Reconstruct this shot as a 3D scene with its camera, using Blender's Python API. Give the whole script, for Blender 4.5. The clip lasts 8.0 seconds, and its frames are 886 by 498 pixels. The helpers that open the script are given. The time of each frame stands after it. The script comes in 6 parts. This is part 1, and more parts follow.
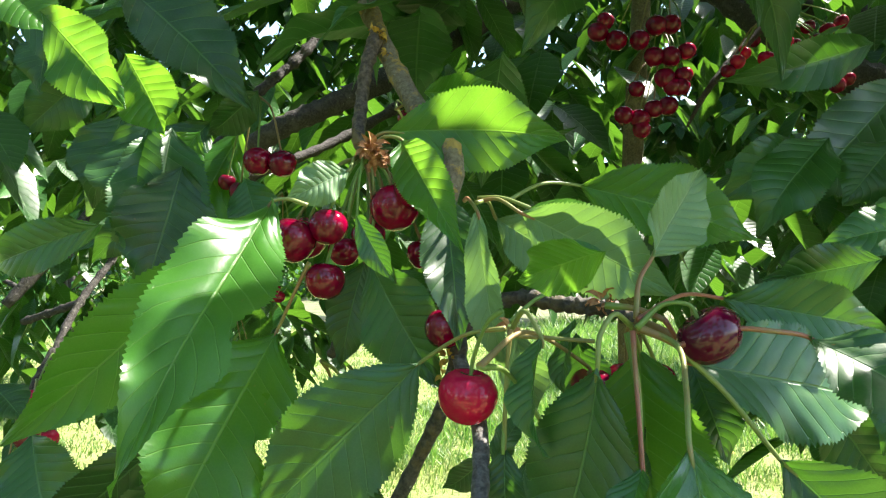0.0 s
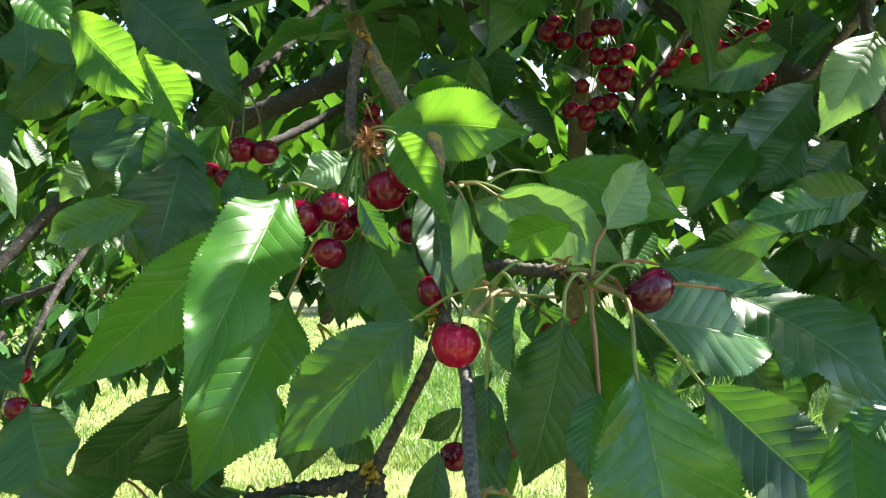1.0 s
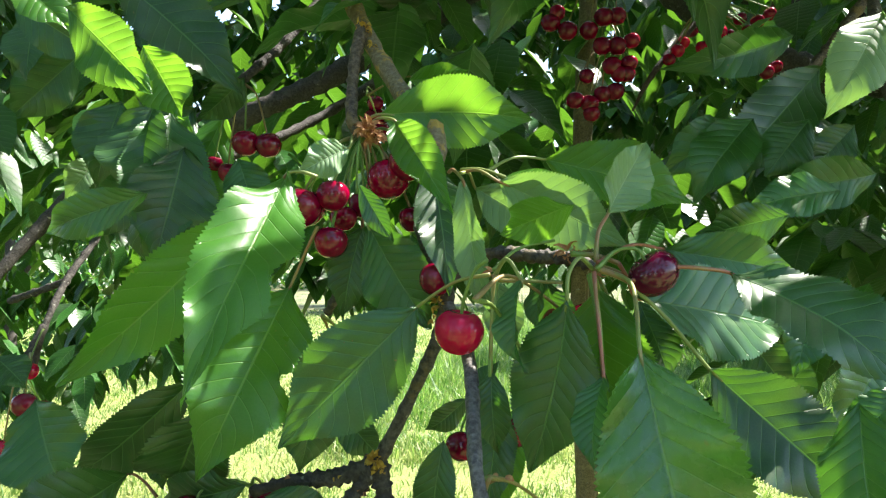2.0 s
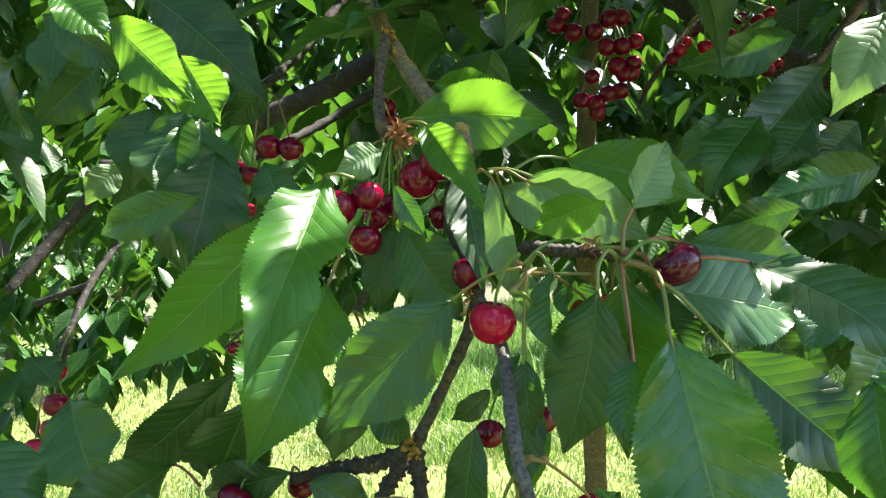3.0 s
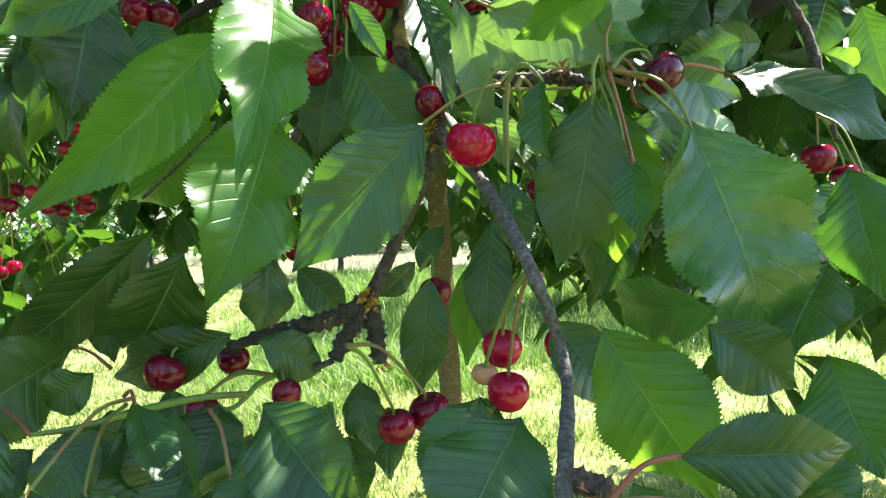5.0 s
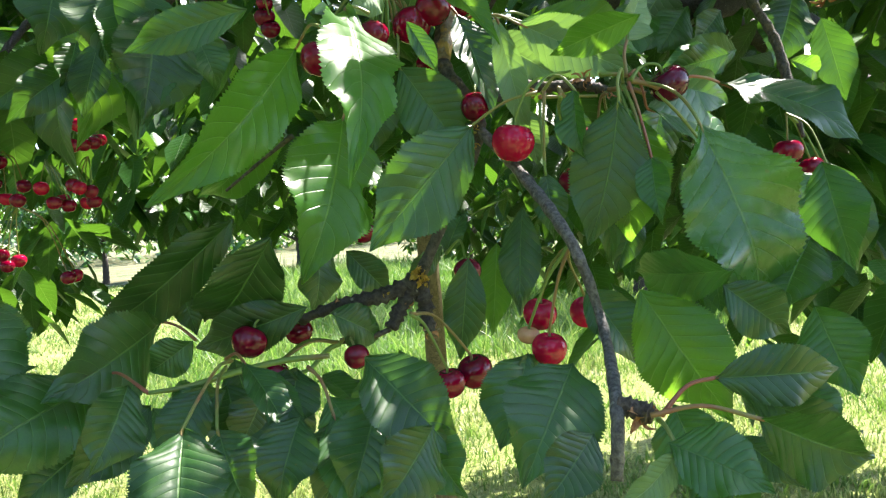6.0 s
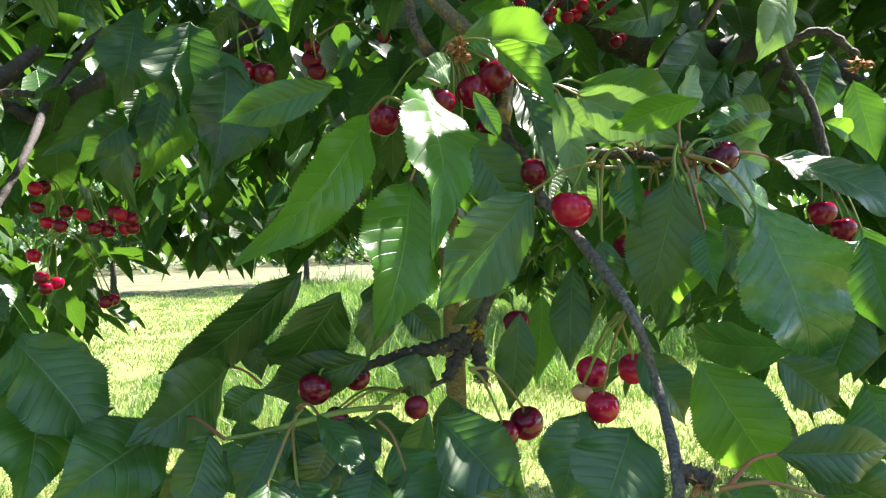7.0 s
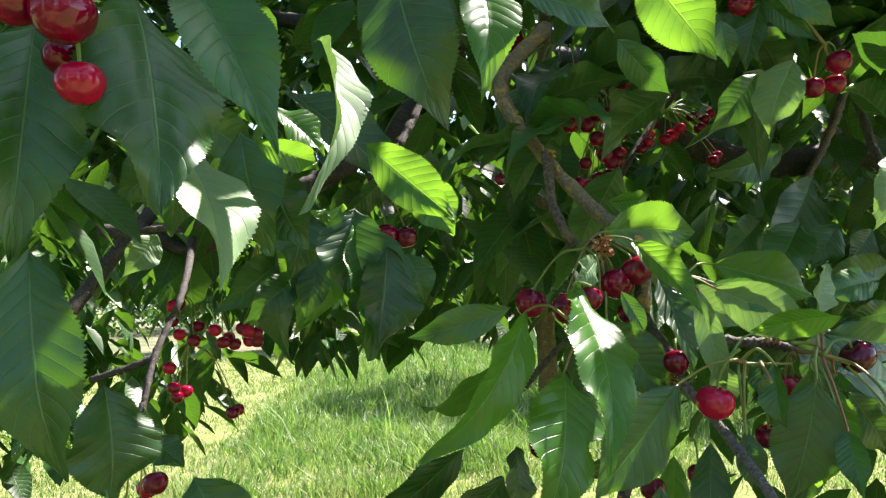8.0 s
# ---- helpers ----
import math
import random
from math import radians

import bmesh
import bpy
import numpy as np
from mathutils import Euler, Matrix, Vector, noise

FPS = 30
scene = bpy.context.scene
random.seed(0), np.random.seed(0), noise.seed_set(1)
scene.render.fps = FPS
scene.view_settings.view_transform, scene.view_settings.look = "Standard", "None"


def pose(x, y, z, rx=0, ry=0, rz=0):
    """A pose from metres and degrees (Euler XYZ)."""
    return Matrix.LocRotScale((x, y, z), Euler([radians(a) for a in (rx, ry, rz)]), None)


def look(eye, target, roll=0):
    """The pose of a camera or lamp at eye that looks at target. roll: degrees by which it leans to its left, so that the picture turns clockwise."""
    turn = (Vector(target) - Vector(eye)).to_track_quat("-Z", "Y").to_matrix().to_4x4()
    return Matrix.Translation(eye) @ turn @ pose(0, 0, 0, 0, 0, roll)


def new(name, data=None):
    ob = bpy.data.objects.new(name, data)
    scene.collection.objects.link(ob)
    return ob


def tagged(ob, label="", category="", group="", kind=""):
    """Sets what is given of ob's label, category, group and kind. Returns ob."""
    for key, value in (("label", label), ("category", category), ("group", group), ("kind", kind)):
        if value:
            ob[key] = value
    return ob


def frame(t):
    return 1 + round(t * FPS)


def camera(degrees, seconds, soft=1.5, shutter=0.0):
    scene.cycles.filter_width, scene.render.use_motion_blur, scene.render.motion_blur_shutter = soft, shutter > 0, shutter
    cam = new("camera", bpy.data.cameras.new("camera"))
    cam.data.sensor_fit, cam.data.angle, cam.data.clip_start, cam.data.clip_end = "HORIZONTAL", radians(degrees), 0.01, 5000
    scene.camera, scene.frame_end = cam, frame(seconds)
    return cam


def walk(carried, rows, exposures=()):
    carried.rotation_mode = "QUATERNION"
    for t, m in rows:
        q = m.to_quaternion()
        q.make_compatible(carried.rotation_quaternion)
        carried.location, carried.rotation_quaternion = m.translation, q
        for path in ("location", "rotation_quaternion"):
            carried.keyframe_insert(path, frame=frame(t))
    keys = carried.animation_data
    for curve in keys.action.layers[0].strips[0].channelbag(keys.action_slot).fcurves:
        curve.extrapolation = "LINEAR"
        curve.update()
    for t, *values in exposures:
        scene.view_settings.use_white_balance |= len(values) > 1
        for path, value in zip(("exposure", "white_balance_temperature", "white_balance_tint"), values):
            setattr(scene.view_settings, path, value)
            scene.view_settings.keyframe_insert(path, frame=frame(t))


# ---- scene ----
cam = camera(61.8, 8.0, soft=1.25)
PATH = [
    (0, (0.02, 0.013, 1.519), (0.011, 2.012, 1.588), 0.3),
    (0.5, (0.007, -0.025, 1.515), (0.149, 1.969, 1.558), -0.8),
    (1, (-0.003, -0.047, 1.51), (0.144, 1.947, 1.552), 0.0),
    (1.5, (-0.002, -0.041, 1.507), (0.147, 1.953, 1.545), -0.0),
    (1.7, (0.002, -0.041, 1.506), (0.141, 1.954, 1.54), -0.3),
    (3, (-0.019, -0.063, 1.503), (0.114, 1.932, 1.538), -1.6),
    (3.5, (-0.031, -0.031, 1.487), (0.16, 1.96, 1.491), -2.5),
    (4, (-0.06, -0.005, 1.455), (0.244, 1.971, 1.417), -1.7),
    (4.5, (-0.074, 0.002, 1.436), (0.402, 1.944, 1.382), -3.1),
    (4.7, (-0.08, -0.004, 1.436), (0.476, 1.917, 1.379), -3.1),
    (5.8, (-0.156, -0.06, 1.44), (0.602, 1.789, 1.348), -4.2),
    (6, (-0.164, -0.063, 1.436), (0.592, 1.786, 1.345), -3.9),
    (6.5, (-0.183, -0.065, 1.447), (0.577, 1.784, 1.38), -3.2),
    (7, (-0.2, -0.072, 1.461), (0.544, 1.784, 1.422), -2.2),
    (7.2, (-0.204, -0.075, 1.465), (0.501, 1.797, 1.475), -2.3),
    (7.5, (-0.234, -0.086, 1.502), (0.427, 1.802, 1.541), -2.0),
    (7.6, (-0.245, -0.089, 1.511), (0.395, 1.805, 1.568), -1.9),
    (8, (-0.267, -0.104, 1.544), (0.309, 1.807, 1.674), -1.9),
]
walk(cam, [(t, look(eye, target, roll)) for t, eye, target, roll in PATH], exposures=[(0.0, 2.42, 6550, 9), (1.5, 2.38, 6550, 9), (3.5, 2.36, 6550, 12), (4.0, 2.35, 6550, 14), (4.5, 2.61, 6550, 16), (6.0, 2.42, 6550, 15), (7.0, 2.41, 6550, 16), (8.0, 2.08, 6600, 20)])

SUN_TO = Vector((0.54, 0.26, 0.80)).normalized()

# ---- world and light ----
world = bpy.data.worlds.new("sky")
scene.world = world
world.use_nodes = True
wn = world.node_tree.nodes
sky = wn.new("ShaderNodeTexSky")
sky.sky_type, sky.sun_disc = "NISHITA", False
sky.sun_elevation = math.asin(SUN_TO.z)
sky.sun_rotation = math.atan2(SUN_TO.x, SUN_TO.y)
wn["Background"].inputs["Strength"].default_value = 0.11
world.node_tree.links.new(sky.outputs["Color"], wn["Background"].inputs["Color"])

sun_data = bpy.data.lights.new("sun", "SUN")
sun_data.energy, sun_data.angle, sun_data.color = 4.6, radians(0.6), (1.0, 0.95, 0.86)
sun_lamp = new("sun", sun_data)
sun_lamp.matrix_world = look((0, 0, 20), Vector((0, 0, 20)) - SUN_TO)


# ---- materials ----
class Nodes:
    """A short way to chain shader nodes."""

    def __init__(self, name):
        self.mat = bpy.data.materials.new(name)
        self.mat.use_nodes = True
        self.tree = self.mat.node_tree
        self.bsdf = self.tree.nodes["Principled BSDF"]
        self.out = self.tree.nodes["Material Output"]

    def add(self, kind, **settings):
        node = self.tree.nodes.new(kind)
        for key, value in settings.items():
            setattr(node, key, value)
        return node

    def link(self, a, b):
        self.tree.links.new(a, b)

    def put(self, socket, value):
        if hasattr(value, "is_output"):
            self.link(value, socket)
        else:
            socket.default_value = value

    def math(self, op, a, b=0.0, c=0.0):
        node = self.add("ShaderNodeMath", operation=op)
        for i, value in enumerate((a, b, c)):
            self.put(node.inputs[i], value)
        return node.outputs[0]

    def ramp(self, x, a, b):
        node = self.add("ShaderNodeMapRange", interpolation_type="SMOOTHSTEP")
        self.put(node.inputs["Value"], x)
        node.inputs["From Min"].default_value, node.inputs["From Max"].default_value = a, b
        return node.outputs["Result"]

    def mix(self, f, a, b):
        node = self.add("ShaderNodeMix", data_type="RGBA")
        self.put(node.inputs[0], f)
        for i, value in ((6, a), (7, b)):
            self.put(node.inputs[i], value if hasattr(value, "is_output") else (*value, 1))
        return node.outputs[2]

    def noise(self, vector, scale, detail=3, rough=0.55):
        node = self.add("ShaderNodeTexNoise")
        if vector is not None:
            self.link(vector, node.inputs["Vector"])
        node.inputs["Scale"].default_value = scale
        node.inputs["Detail"].default_value = detail
        node.inputs["Roughness"].default_value = rough
        return node.outputs["Fac"]

    def bump(self, height, strength, distance):
        node = self.add("ShaderNodeBump")
        node.inputs["Strength"].default_value = strength
        node.inputs["Distance"].default_value = distance
        self.link(height, node.inputs["Height"])
        self.link(node.outputs["Normal"], self.bsdf.inputs["Normal"])
        return node.outputs["Normal"]


def leaf_material(name, deep, fresh, vein, glow, through_share, rough, island, gloss=0.5):
    """A leaf with a midrib and side veins on its own length and width, letting part of the light through."""
    n = Nodes(name)
    uv = n.add("ShaderNodeUVMap")
    part_xyz = n.add("ShaderNodeSeparateXYZ")
    n.link(uv.outputs["UV"], part_xyz.inputs[0])
    u, v = part_xyz.outputs[0], part_xyz.outputs[1]
    a = n.math("MULTIPLY", n.math("ABSOLUTE", n.math("SUBTRACT", v, 0.5)), 2.0)
    if island:
        rnd = n.add("ShaderNodeNewGeometry").outputs["Random Per Island"]
    else:
        rnd = n.add("ShaderNodeObjectInfo").outputs["Random"]
    comb = n.add("ShaderNodeCombineXYZ")
    n.link(n.math("MULTIPLY", u, 2.1), comb.inputs[0])
    n.link(v, comb.inputs[1])
    n.link(n.math("MULTIPLY", rnd, 37.0), comb.inputs[2])
    flat = comb.outputs[0]
    wob = n.math("MULTIPLY", n.noise(flat, 3.0, 1), 0.25)
    phase = n.math("ADD", n.math("SUBTRACT", n.math("MULTIPLY", u, 12.0), n.math("MULTIPLY", a, 2.0)), wob)
    saw = n.math("ABSOLUTE", n.math("SUBTRACT", n.math("FRACT", phase), 0.5))
    side = n.math("SUBTRACT", 1.0, n.ramp(saw, 0.010, 0.052))
    quilt = n.math("SINE", n.math("MULTIPLY", n.math("FRACT", n.math("ADD", phase, 0.5)), math.pi))
    mid = n.math("SUBTRACT", 1.0, n.ramp(a, 0.010, 0.034))
    fine = n.add("ShaderNodeTexVoronoi", feature="DISTANCE_TO_EDGE")
    n.link(flat, fine.inputs["Vector"])
    fine.inputs["Scale"].default_value = 26.0
    net = n.math("SUBTRACT", 1.0, n.ramp(fine.outputs["Distance"], 0.0, 0.12))
    ribs = n.math("MAXIMUM", n.math("MULTIPLY", side, 0.55), mid)
    lines = n.math("MAXIMUM", ribs, n.math("MULTIPLY", net, 0.12))
    patch = n.noise(flat, 2.2, 4)
    tone = n.math("ADD", n.math("MULTIPLY", n.ramp(patch, 0.3, 0.7), 0.3), n.math("MULTIPLY", n.math("POWER", rnd, 1.3), 0.7))
    base = n.mix(tone, deep, fresh)
    base = n.mix(n.math("MULTIPLY", lines, 0.95), base, vein)
    spots = n.ramp(n.noise(flat, 11.0, 2), 0.745, 0.77)
    base = n.mix(n.math("MULTIPLY", spots, 0.8), base, (0.16, 0.09, 0.03))
    n.link(base, n.bsdf.inputs["Base Color"])
    n.link(n.math("ADD", n.math("MULTIPLY", n.noise(flat, 9.0, 3), 0.2), rough - 0.1), n.bsdf.inputs["Roughness"])
    n.bsdf.inputs["Specular IOR Level"].default_value = gloss
    height = n.math("SUBTRACT", n.math("ADD", n.math("MULTIPLY", n.noise(flat, 16.0, 2), 0.05), n.math("MULTIPLY", quilt, 0.17)), n.math("ADD", n.math("MULTIPLY", ribs, 0.30), n.math("MULTIPLY", net, 0.006)))
    normal = n.bump(height, 0.7, 0.0015)
    trans = n.add("ShaderNodeBsdfTranslucent")
    glowing = n.mix(n.math("MULTIPLY", lines, 0.5), glow, tuple(min(0.8, c * 1.5 + 0.06) for c in glow))
    n.link(glowing, trans.inputs["Color"])
    n.link(normal, trans.inputs["Normal"])
    blend = n.add("ShaderNodeMixShader")
    blend.inputs[0].default_value = through_share
    n.link(n.bsdf.outputs[0], blend.inputs[1])
    n.link(trans.outputs[0], blend.inputs[2])
    n.link(blend.outputs[0], n.out.inputs["Surface"])
    return n.mat


LEAF = leaf_material("leaf_upper", (0.006, 0.032, 0.007), (0.032, 0.130, 0.020), (0.085, 0.18, 0.050), (0.16, 0.45, 0.030), 0.13, 0.41, False, 0.70)
# brighter, more translucent copy of the leaf for those that look sunlit
LEAF_LIT = leaf_material("leaf_lit", (0.026, 0.105, 0.013), (0.045, 0.155, 0.020), (0.11, 0.22, 0.05), (0.27, 0.60, 0.035), 0.38, 0.32, False)
# glossy leaf; its lighter, bluer base colour carries the sheen of the sky
WAXY_SHEEN = leaf_material("leaf_waxy_sheen", (0.030, 0.105, 0.024), (0.050, 0.155, 0.036), (0.12, 0.22, 0.07), (0.24, 0.55, 0.040), 0.32, 0.27, False, 1.0)
PALE = leaf_material("leaf_underside", (0.130, 0.235, 0.105), (0.18, 0.29, 0.14), (0.25, 0.36, 0.19), (0.22, 0.42, 0.06), 0.24, 0.50, False)
# near-black deep tone puts the shade between the crown's leaves into their colour
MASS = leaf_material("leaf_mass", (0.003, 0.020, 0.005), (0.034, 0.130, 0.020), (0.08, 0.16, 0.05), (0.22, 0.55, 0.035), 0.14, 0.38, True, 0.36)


def bark_material(name, dark, light, lichen, amount):
    n = Nodes(name)
    at = n.add("ShaderNodeTexCoord").outputs["Object"]
    big, small = n.noise(at, 90, 5, 0.65), n.noise(at, 420, 4, 0.6)
    base = n.mix(n.ramp(small, 0.3, 0.72), dark, light)
    base = n.mix(n.math("MULTIPLY", n.ramp(big, 0.52, 0.62), amount), base, lichen)
    base = n.mix(n.ramp(n.noise(at, 160, 4), 0.66, 0.72), base, (0.24, 0.23, 0.20))
    n.link(base, n.bsdf.inputs["Base Color"])
    n.bsdf.inputs["Roughness"].default_value = 0.8
    n.bump(n.math("ADD", n.math("MULTIPLY", big, 0.7), n.math("MULTIPLY", small, 0.5)), 0.8, 0.003)
    return n.mat


BARK = bark_material("twig_bark", (0.045, 0.032, 0.026), (0.15, 0.115, 0.085), (0.30, 0.20, 0.05), 0.35)
DARK = bark_material("dark_twig_bark", (0.030, 0.026, 0.024), (0.10, 0.088, 0.078), (0.28, 0.19, 0.05), 0.2)
GREY = bark_material("grey_twig_bark", (0.055, 0.050, 0.048), (0.19, 0.175, 0.165), (0.10, 0.085, 0.07), 0.4)
LICHEN = bark_material("lichen_bark", (0.13, 0.10, 0.06), (0.24, 0.20, 0.13), (0.42, 0.27, 0.05), 0.8)
LIMB = bark_material("limb_bark", (0.022, 0.018, 0.016), (0.065, 0.055, 0.050), (0.14, 0.13, 0.11), 0.3)
OLIVE = bark_material("young_trunk_bark", (0.085, 0.065, 0.030), (0.20, 0.155, 0.080), (0.26, 0.21, 0.10), 0.5)
MOSS = bark_material("yellow_lichen", (0.36, 0.20, 0.025), (0.58, 0.38, 0.05), (0.45, 0.36, 0.12), 0.3)
SCALE = bark_material("bud_scale", (0.30, 0.11, 0.04), (0.55, 0.29, 0.12), (0.30, 0.12, 0.05), 0.4)


def cherry_material(name, dark, bright):
    n = Nodes(name)
    at = n.add("ShaderNodeTexCoord").outputs["Object"]
    rnd = n.add("ShaderNodeObjectInfo").outputs["Random"]
    tone = n.math("ADD", n.math("MULTIPLY", n.ramp(n.noise(at, 1.3, 3), 0.3, 0.7), 0.6), n.math("MULTIPLY", rnd, 0.4))
    base = n.mix(tone, dark, bright)
    speck = n.ramp(n.noise(at, 24, 2), 0.66, 0.72)
    base = n.mix(n.math("MULTIPLY", speck, 0.15), base, (0.4, 0.03, 0.05))
    n.link(base, n.bsdf.inputs["Base Color"])
    n.bsdf.inputs["Roughness"].default_value = 0.09
    n.bsdf.inputs["Specular IOR Level"].default_value = 0.46
    n.bump(n.noise(at, 1.8, 0), 0.015, 0.25)
    return n.mat


RIPE = cherry_material("cherry_skin_dark", (0.085, 0.0004, 0.013), (0.26, 0.0008, 0.028))
RED = cherry_material("cherry_skin_red", (0.30, 0.0012, 0.026), (0.50, 0.003, 0.048))
PLUM = cherry_material("cherry_skin_plum", (0.040, 0.0012, 0.013), (0.105, 0.0015, 0.022))
PINK = cherry_material("cherry_skin_unripe", (0.55, 0.24, 0.13), (0.62, 0.36, 0.18))


def stalk_material(name, green, red):
    n = Nodes(name)
    at = n.add("ShaderNodeTexCoord").outputs["Object"]
    rnd = n.add("ShaderNodeObjectInfo").outputs["Random"]
    f = n.math("ADD", n.math("MULTIPLY", n.noise(at, 55, 2), 0.9), n.math("MULTIPLY", n.math("SUBTRACT", rnd, 0.5), 0.6))
    n.link(n.mix(n.ramp(f, 0.3, 0.75), green, red), n.bsdf.inputs["Base Color"])
    n.bsdf.inputs["Roughness"].default_value = 0.45
    n.bump(n.noise(at, 500, 2), 0.3, 0.0006)
    return n.mat


STALK = stalk_material("cherry_stalk", (0.15, 0.25, 0.05), (0.25, 0.15, 0.06))
PETIOLE = stalk_material("leaf_petiole", (0.19, 0.24, 0.06), (0.30, 0.10, 0.06))


def ground_material():
    n = Nodes("grassy_soil")
    at = n.add("ShaderNodeTexCoord").outputs["Object"]
    big, mid, small = n.noise(at, 0.35, 3), n.noise(at, 2.6, 4), n.noise(at, 45, 4, 0.7)
    base = n.mix(n.ramp(small, 0.3, 0.7), (0.08, 0.12, 0.022), (0.28, 0.32, 0.08))
    base = n.mix(n.math("MULTIPLY", n.ramp(mid, 0.5, 0.68), 0.7), base, (0.30, 0.27, 0.12))
    base = n.mix(n.math("MULTIPLY", n.ramp(big, 0.45, 0.65), 0.45), base, (0.27, 0.30, 0.09))
    # far ground: grey-green and straw mottling, darkened to stand for tree shade
    apart = n.add("ShaderNodeVectorMath", operation="LENGTH")
    n.link(at, apart.inputs[0])
    base = n.mix(n.ramp(apart.outputs["Value"], 17.0, 26.0), base, n.mix(n.ramp(n.noise(at, 0.8, 5, 0.7), 0.4, 0.6), (0.07, 0.10, 0.035), (0.19, 0.17, 0.08)))
    n.link(base, n.bsdf.inputs["Base Color"])
    n.bsdf.inputs["Roughness"].default_value = 0.95
    n.bump(small, 1.0, 0.03)
    return n.mat


def grass_material(name, low, high, lush_colour, glow_low, glow_high):
    n = Nodes(name)
    rnd = n.add("ShaderNodeNewGeometry").outputs["Random Per Island"]
    base = n.mix(rnd, low, high)
    at = n.add("ShaderNodeTexCoord").outputs["Object"]
    lush = n.math("MULTIPLY", n.ramp(n.noise(at, 2.6, 6, 0.72), 0.44, 0.56), 0.85)
    base = n.mix(lush, base, lush_colour)
    n.link(base, n.bsdf.inputs["Base Color"])
    n.bsdf.inputs["Roughness"].default_value = 0.5
    trans = n.add("ShaderNodeBsdfTranslucent")
    n.link(n.mix(lush, n.mix(rnd, glow_low, glow_high), glow_low), trans.inputs["Color"])
    blend = n.add("ShaderNodeMixShader")
    blend.inputs[0].default_value = 0.35
    n.link(n.bsdf.outputs[0], blend.inputs[1])
    n.link(trans.outputs[0], blend.inputs[2])
    n.link(blend.outputs[0], n.out.inputs["Surface"])
    return n.mat


SOIL = ground_material()
GRASS = grass_material("grass_blades", (0.05, 0.11, 0.02), (0.40, 0.41, 0.16), (0.05, 0.13, 0.022), (0.14, 0.30, 0.03), (0.50, 0.55, 0.18))
TALL = grass_material("tall_grass_blades", (0.035, 0.10, 0.016), (0.24, 0.33, 0.10), (0.03, 0.09, 0.014), (0.13, 0.33, 0.03), (0.42, 0.55, 0.14))
PETAL = Nodes("yellow_petals").mat
PETAL.node_tree.nodes["Principled BSDF"].inputs["Base Color"].default_value = (0.75, 0.55, 0.03, 1)


# ---- builders ----
def link_mesh(name, verts, faces, material, parent=None, smooth=True, uvs=None):
    """One mesh object from computed vertices; uvs holds a pair for each vertex."""
    me = bpy.data.meshes.new(name)
    me.from_pydata([tuple(v) for v in verts], [], faces)
    if uvs is not None:
        layer = me.uv_layers.new(name="UVMap")
        loops = np.empty(len(me.loops), dtype=np.int32)
        me.loops.foreach_get("vertex_index", loops)
        layer.data.foreach_set("uv", np.asarray(uvs, dtype=np.float32)[loops].ravel())
    me.materials.append(material)
    if smooth:
        me.polygons.foreach_set("use_smooth", [True] * len(me.polygons))
    me.update()
    ob = new(name, me)
    hang_on(ob, parent)
    return ob


def hang_on(ob, parent):
    """Make ob a part of parent; under an Empty it keeps its place in the world."""
    ob.parent = parent
    if parent is not None and parent.type == "EMPTY":
        ob.matrix_parent_inverse = Matrix.Translation(-parent.location)


def spline(points, steps):
    """Smooth points (Catmull-Rom) through a few given ones; each may carry a radius."""
    p = [np.array(q, dtype=float) for q in points]
    p = [2 * p[0] - p[1]] + p + [2 * p[-1] - p[-2]]
    out = []
    for i in range(1, len(p) - 2):
        for k in range(steps):
            s = k / steps
            a, b, c, d = p[i - 1], p[i], p[i + 1], p[i + 2]
            out.append(0.5 * (2 * b + (c - a) * s + (2 * a - 5 * b + 4 * c - d) * s * s + (3 * b - a - 3 * c + d) * s ** 3))
    out.append(p[-2])
    return out


def tube(points, sides, knots=0.0, seed=0, every=0.02):
    """Vertices and faces of a tapering round stem along points (x, y, z, r); knots: how uneven it is."""
    rng = random.Random(seed)
    verts, faces, normal = [], [], Vector((0.31, 0.17, 0.93))
    run, swell = 0.0, rng.uniform(0.3, 1.0) * every
    for i, q in enumerate(points):
        a, b = points[max(i - 1, 0)], points[min(i + 1, len(points) - 1)]
        d = Vector(b[:3]) - Vector(a[:3])
        d = d.normalized() if d.length > 1e-9 else Vector((0, 0, 1))
        normal = (normal - d * normal.dot(d))
        normal = normal.normalized() if normal.length > 1e-4 else d.orthogonal().normalized()
        other = d.cross(normal)
        run += (Vector(q[:3]) - Vector(a[:3])).length
        ring = 1.0
        if knots and run > swell:
            ring, swell = 1.0 + knots, run + rng.uniform(0.4, 1.3) * every
        for k in range(sides):
            ang = 2 * math.pi * k / sides
            r = q[3] * ring * (1 + knots * 0.45 * rng.uniform(-1, 1))
            verts.append(Vector(q[:3]) + (normal * math.cos(ang) + other * math.sin(ang)) * r)
    for i in range(len(points) - 1):
        for k in range(sides):
            a, b = i * sides + k, i * sides + (k + 1) % sides
            faces.append((a, b, b + sides, a + sides))
    faces.append(tuple(range(sides))[::-1])
    faces.append(tuple(range((len(points) - 1) * sides, len(points) * sides)))
    return verts, faces


def branch(name, parent, points, material=None, knots=0.16, sides=10, label="", every=0.02):
    verts, faces = tube(spline(points, 10), sides, knots, len(bpy.data.objects), every)
    ob = link_mesh(name, verts, faces, material or BARK, parent)
    return tagged(ob, label)


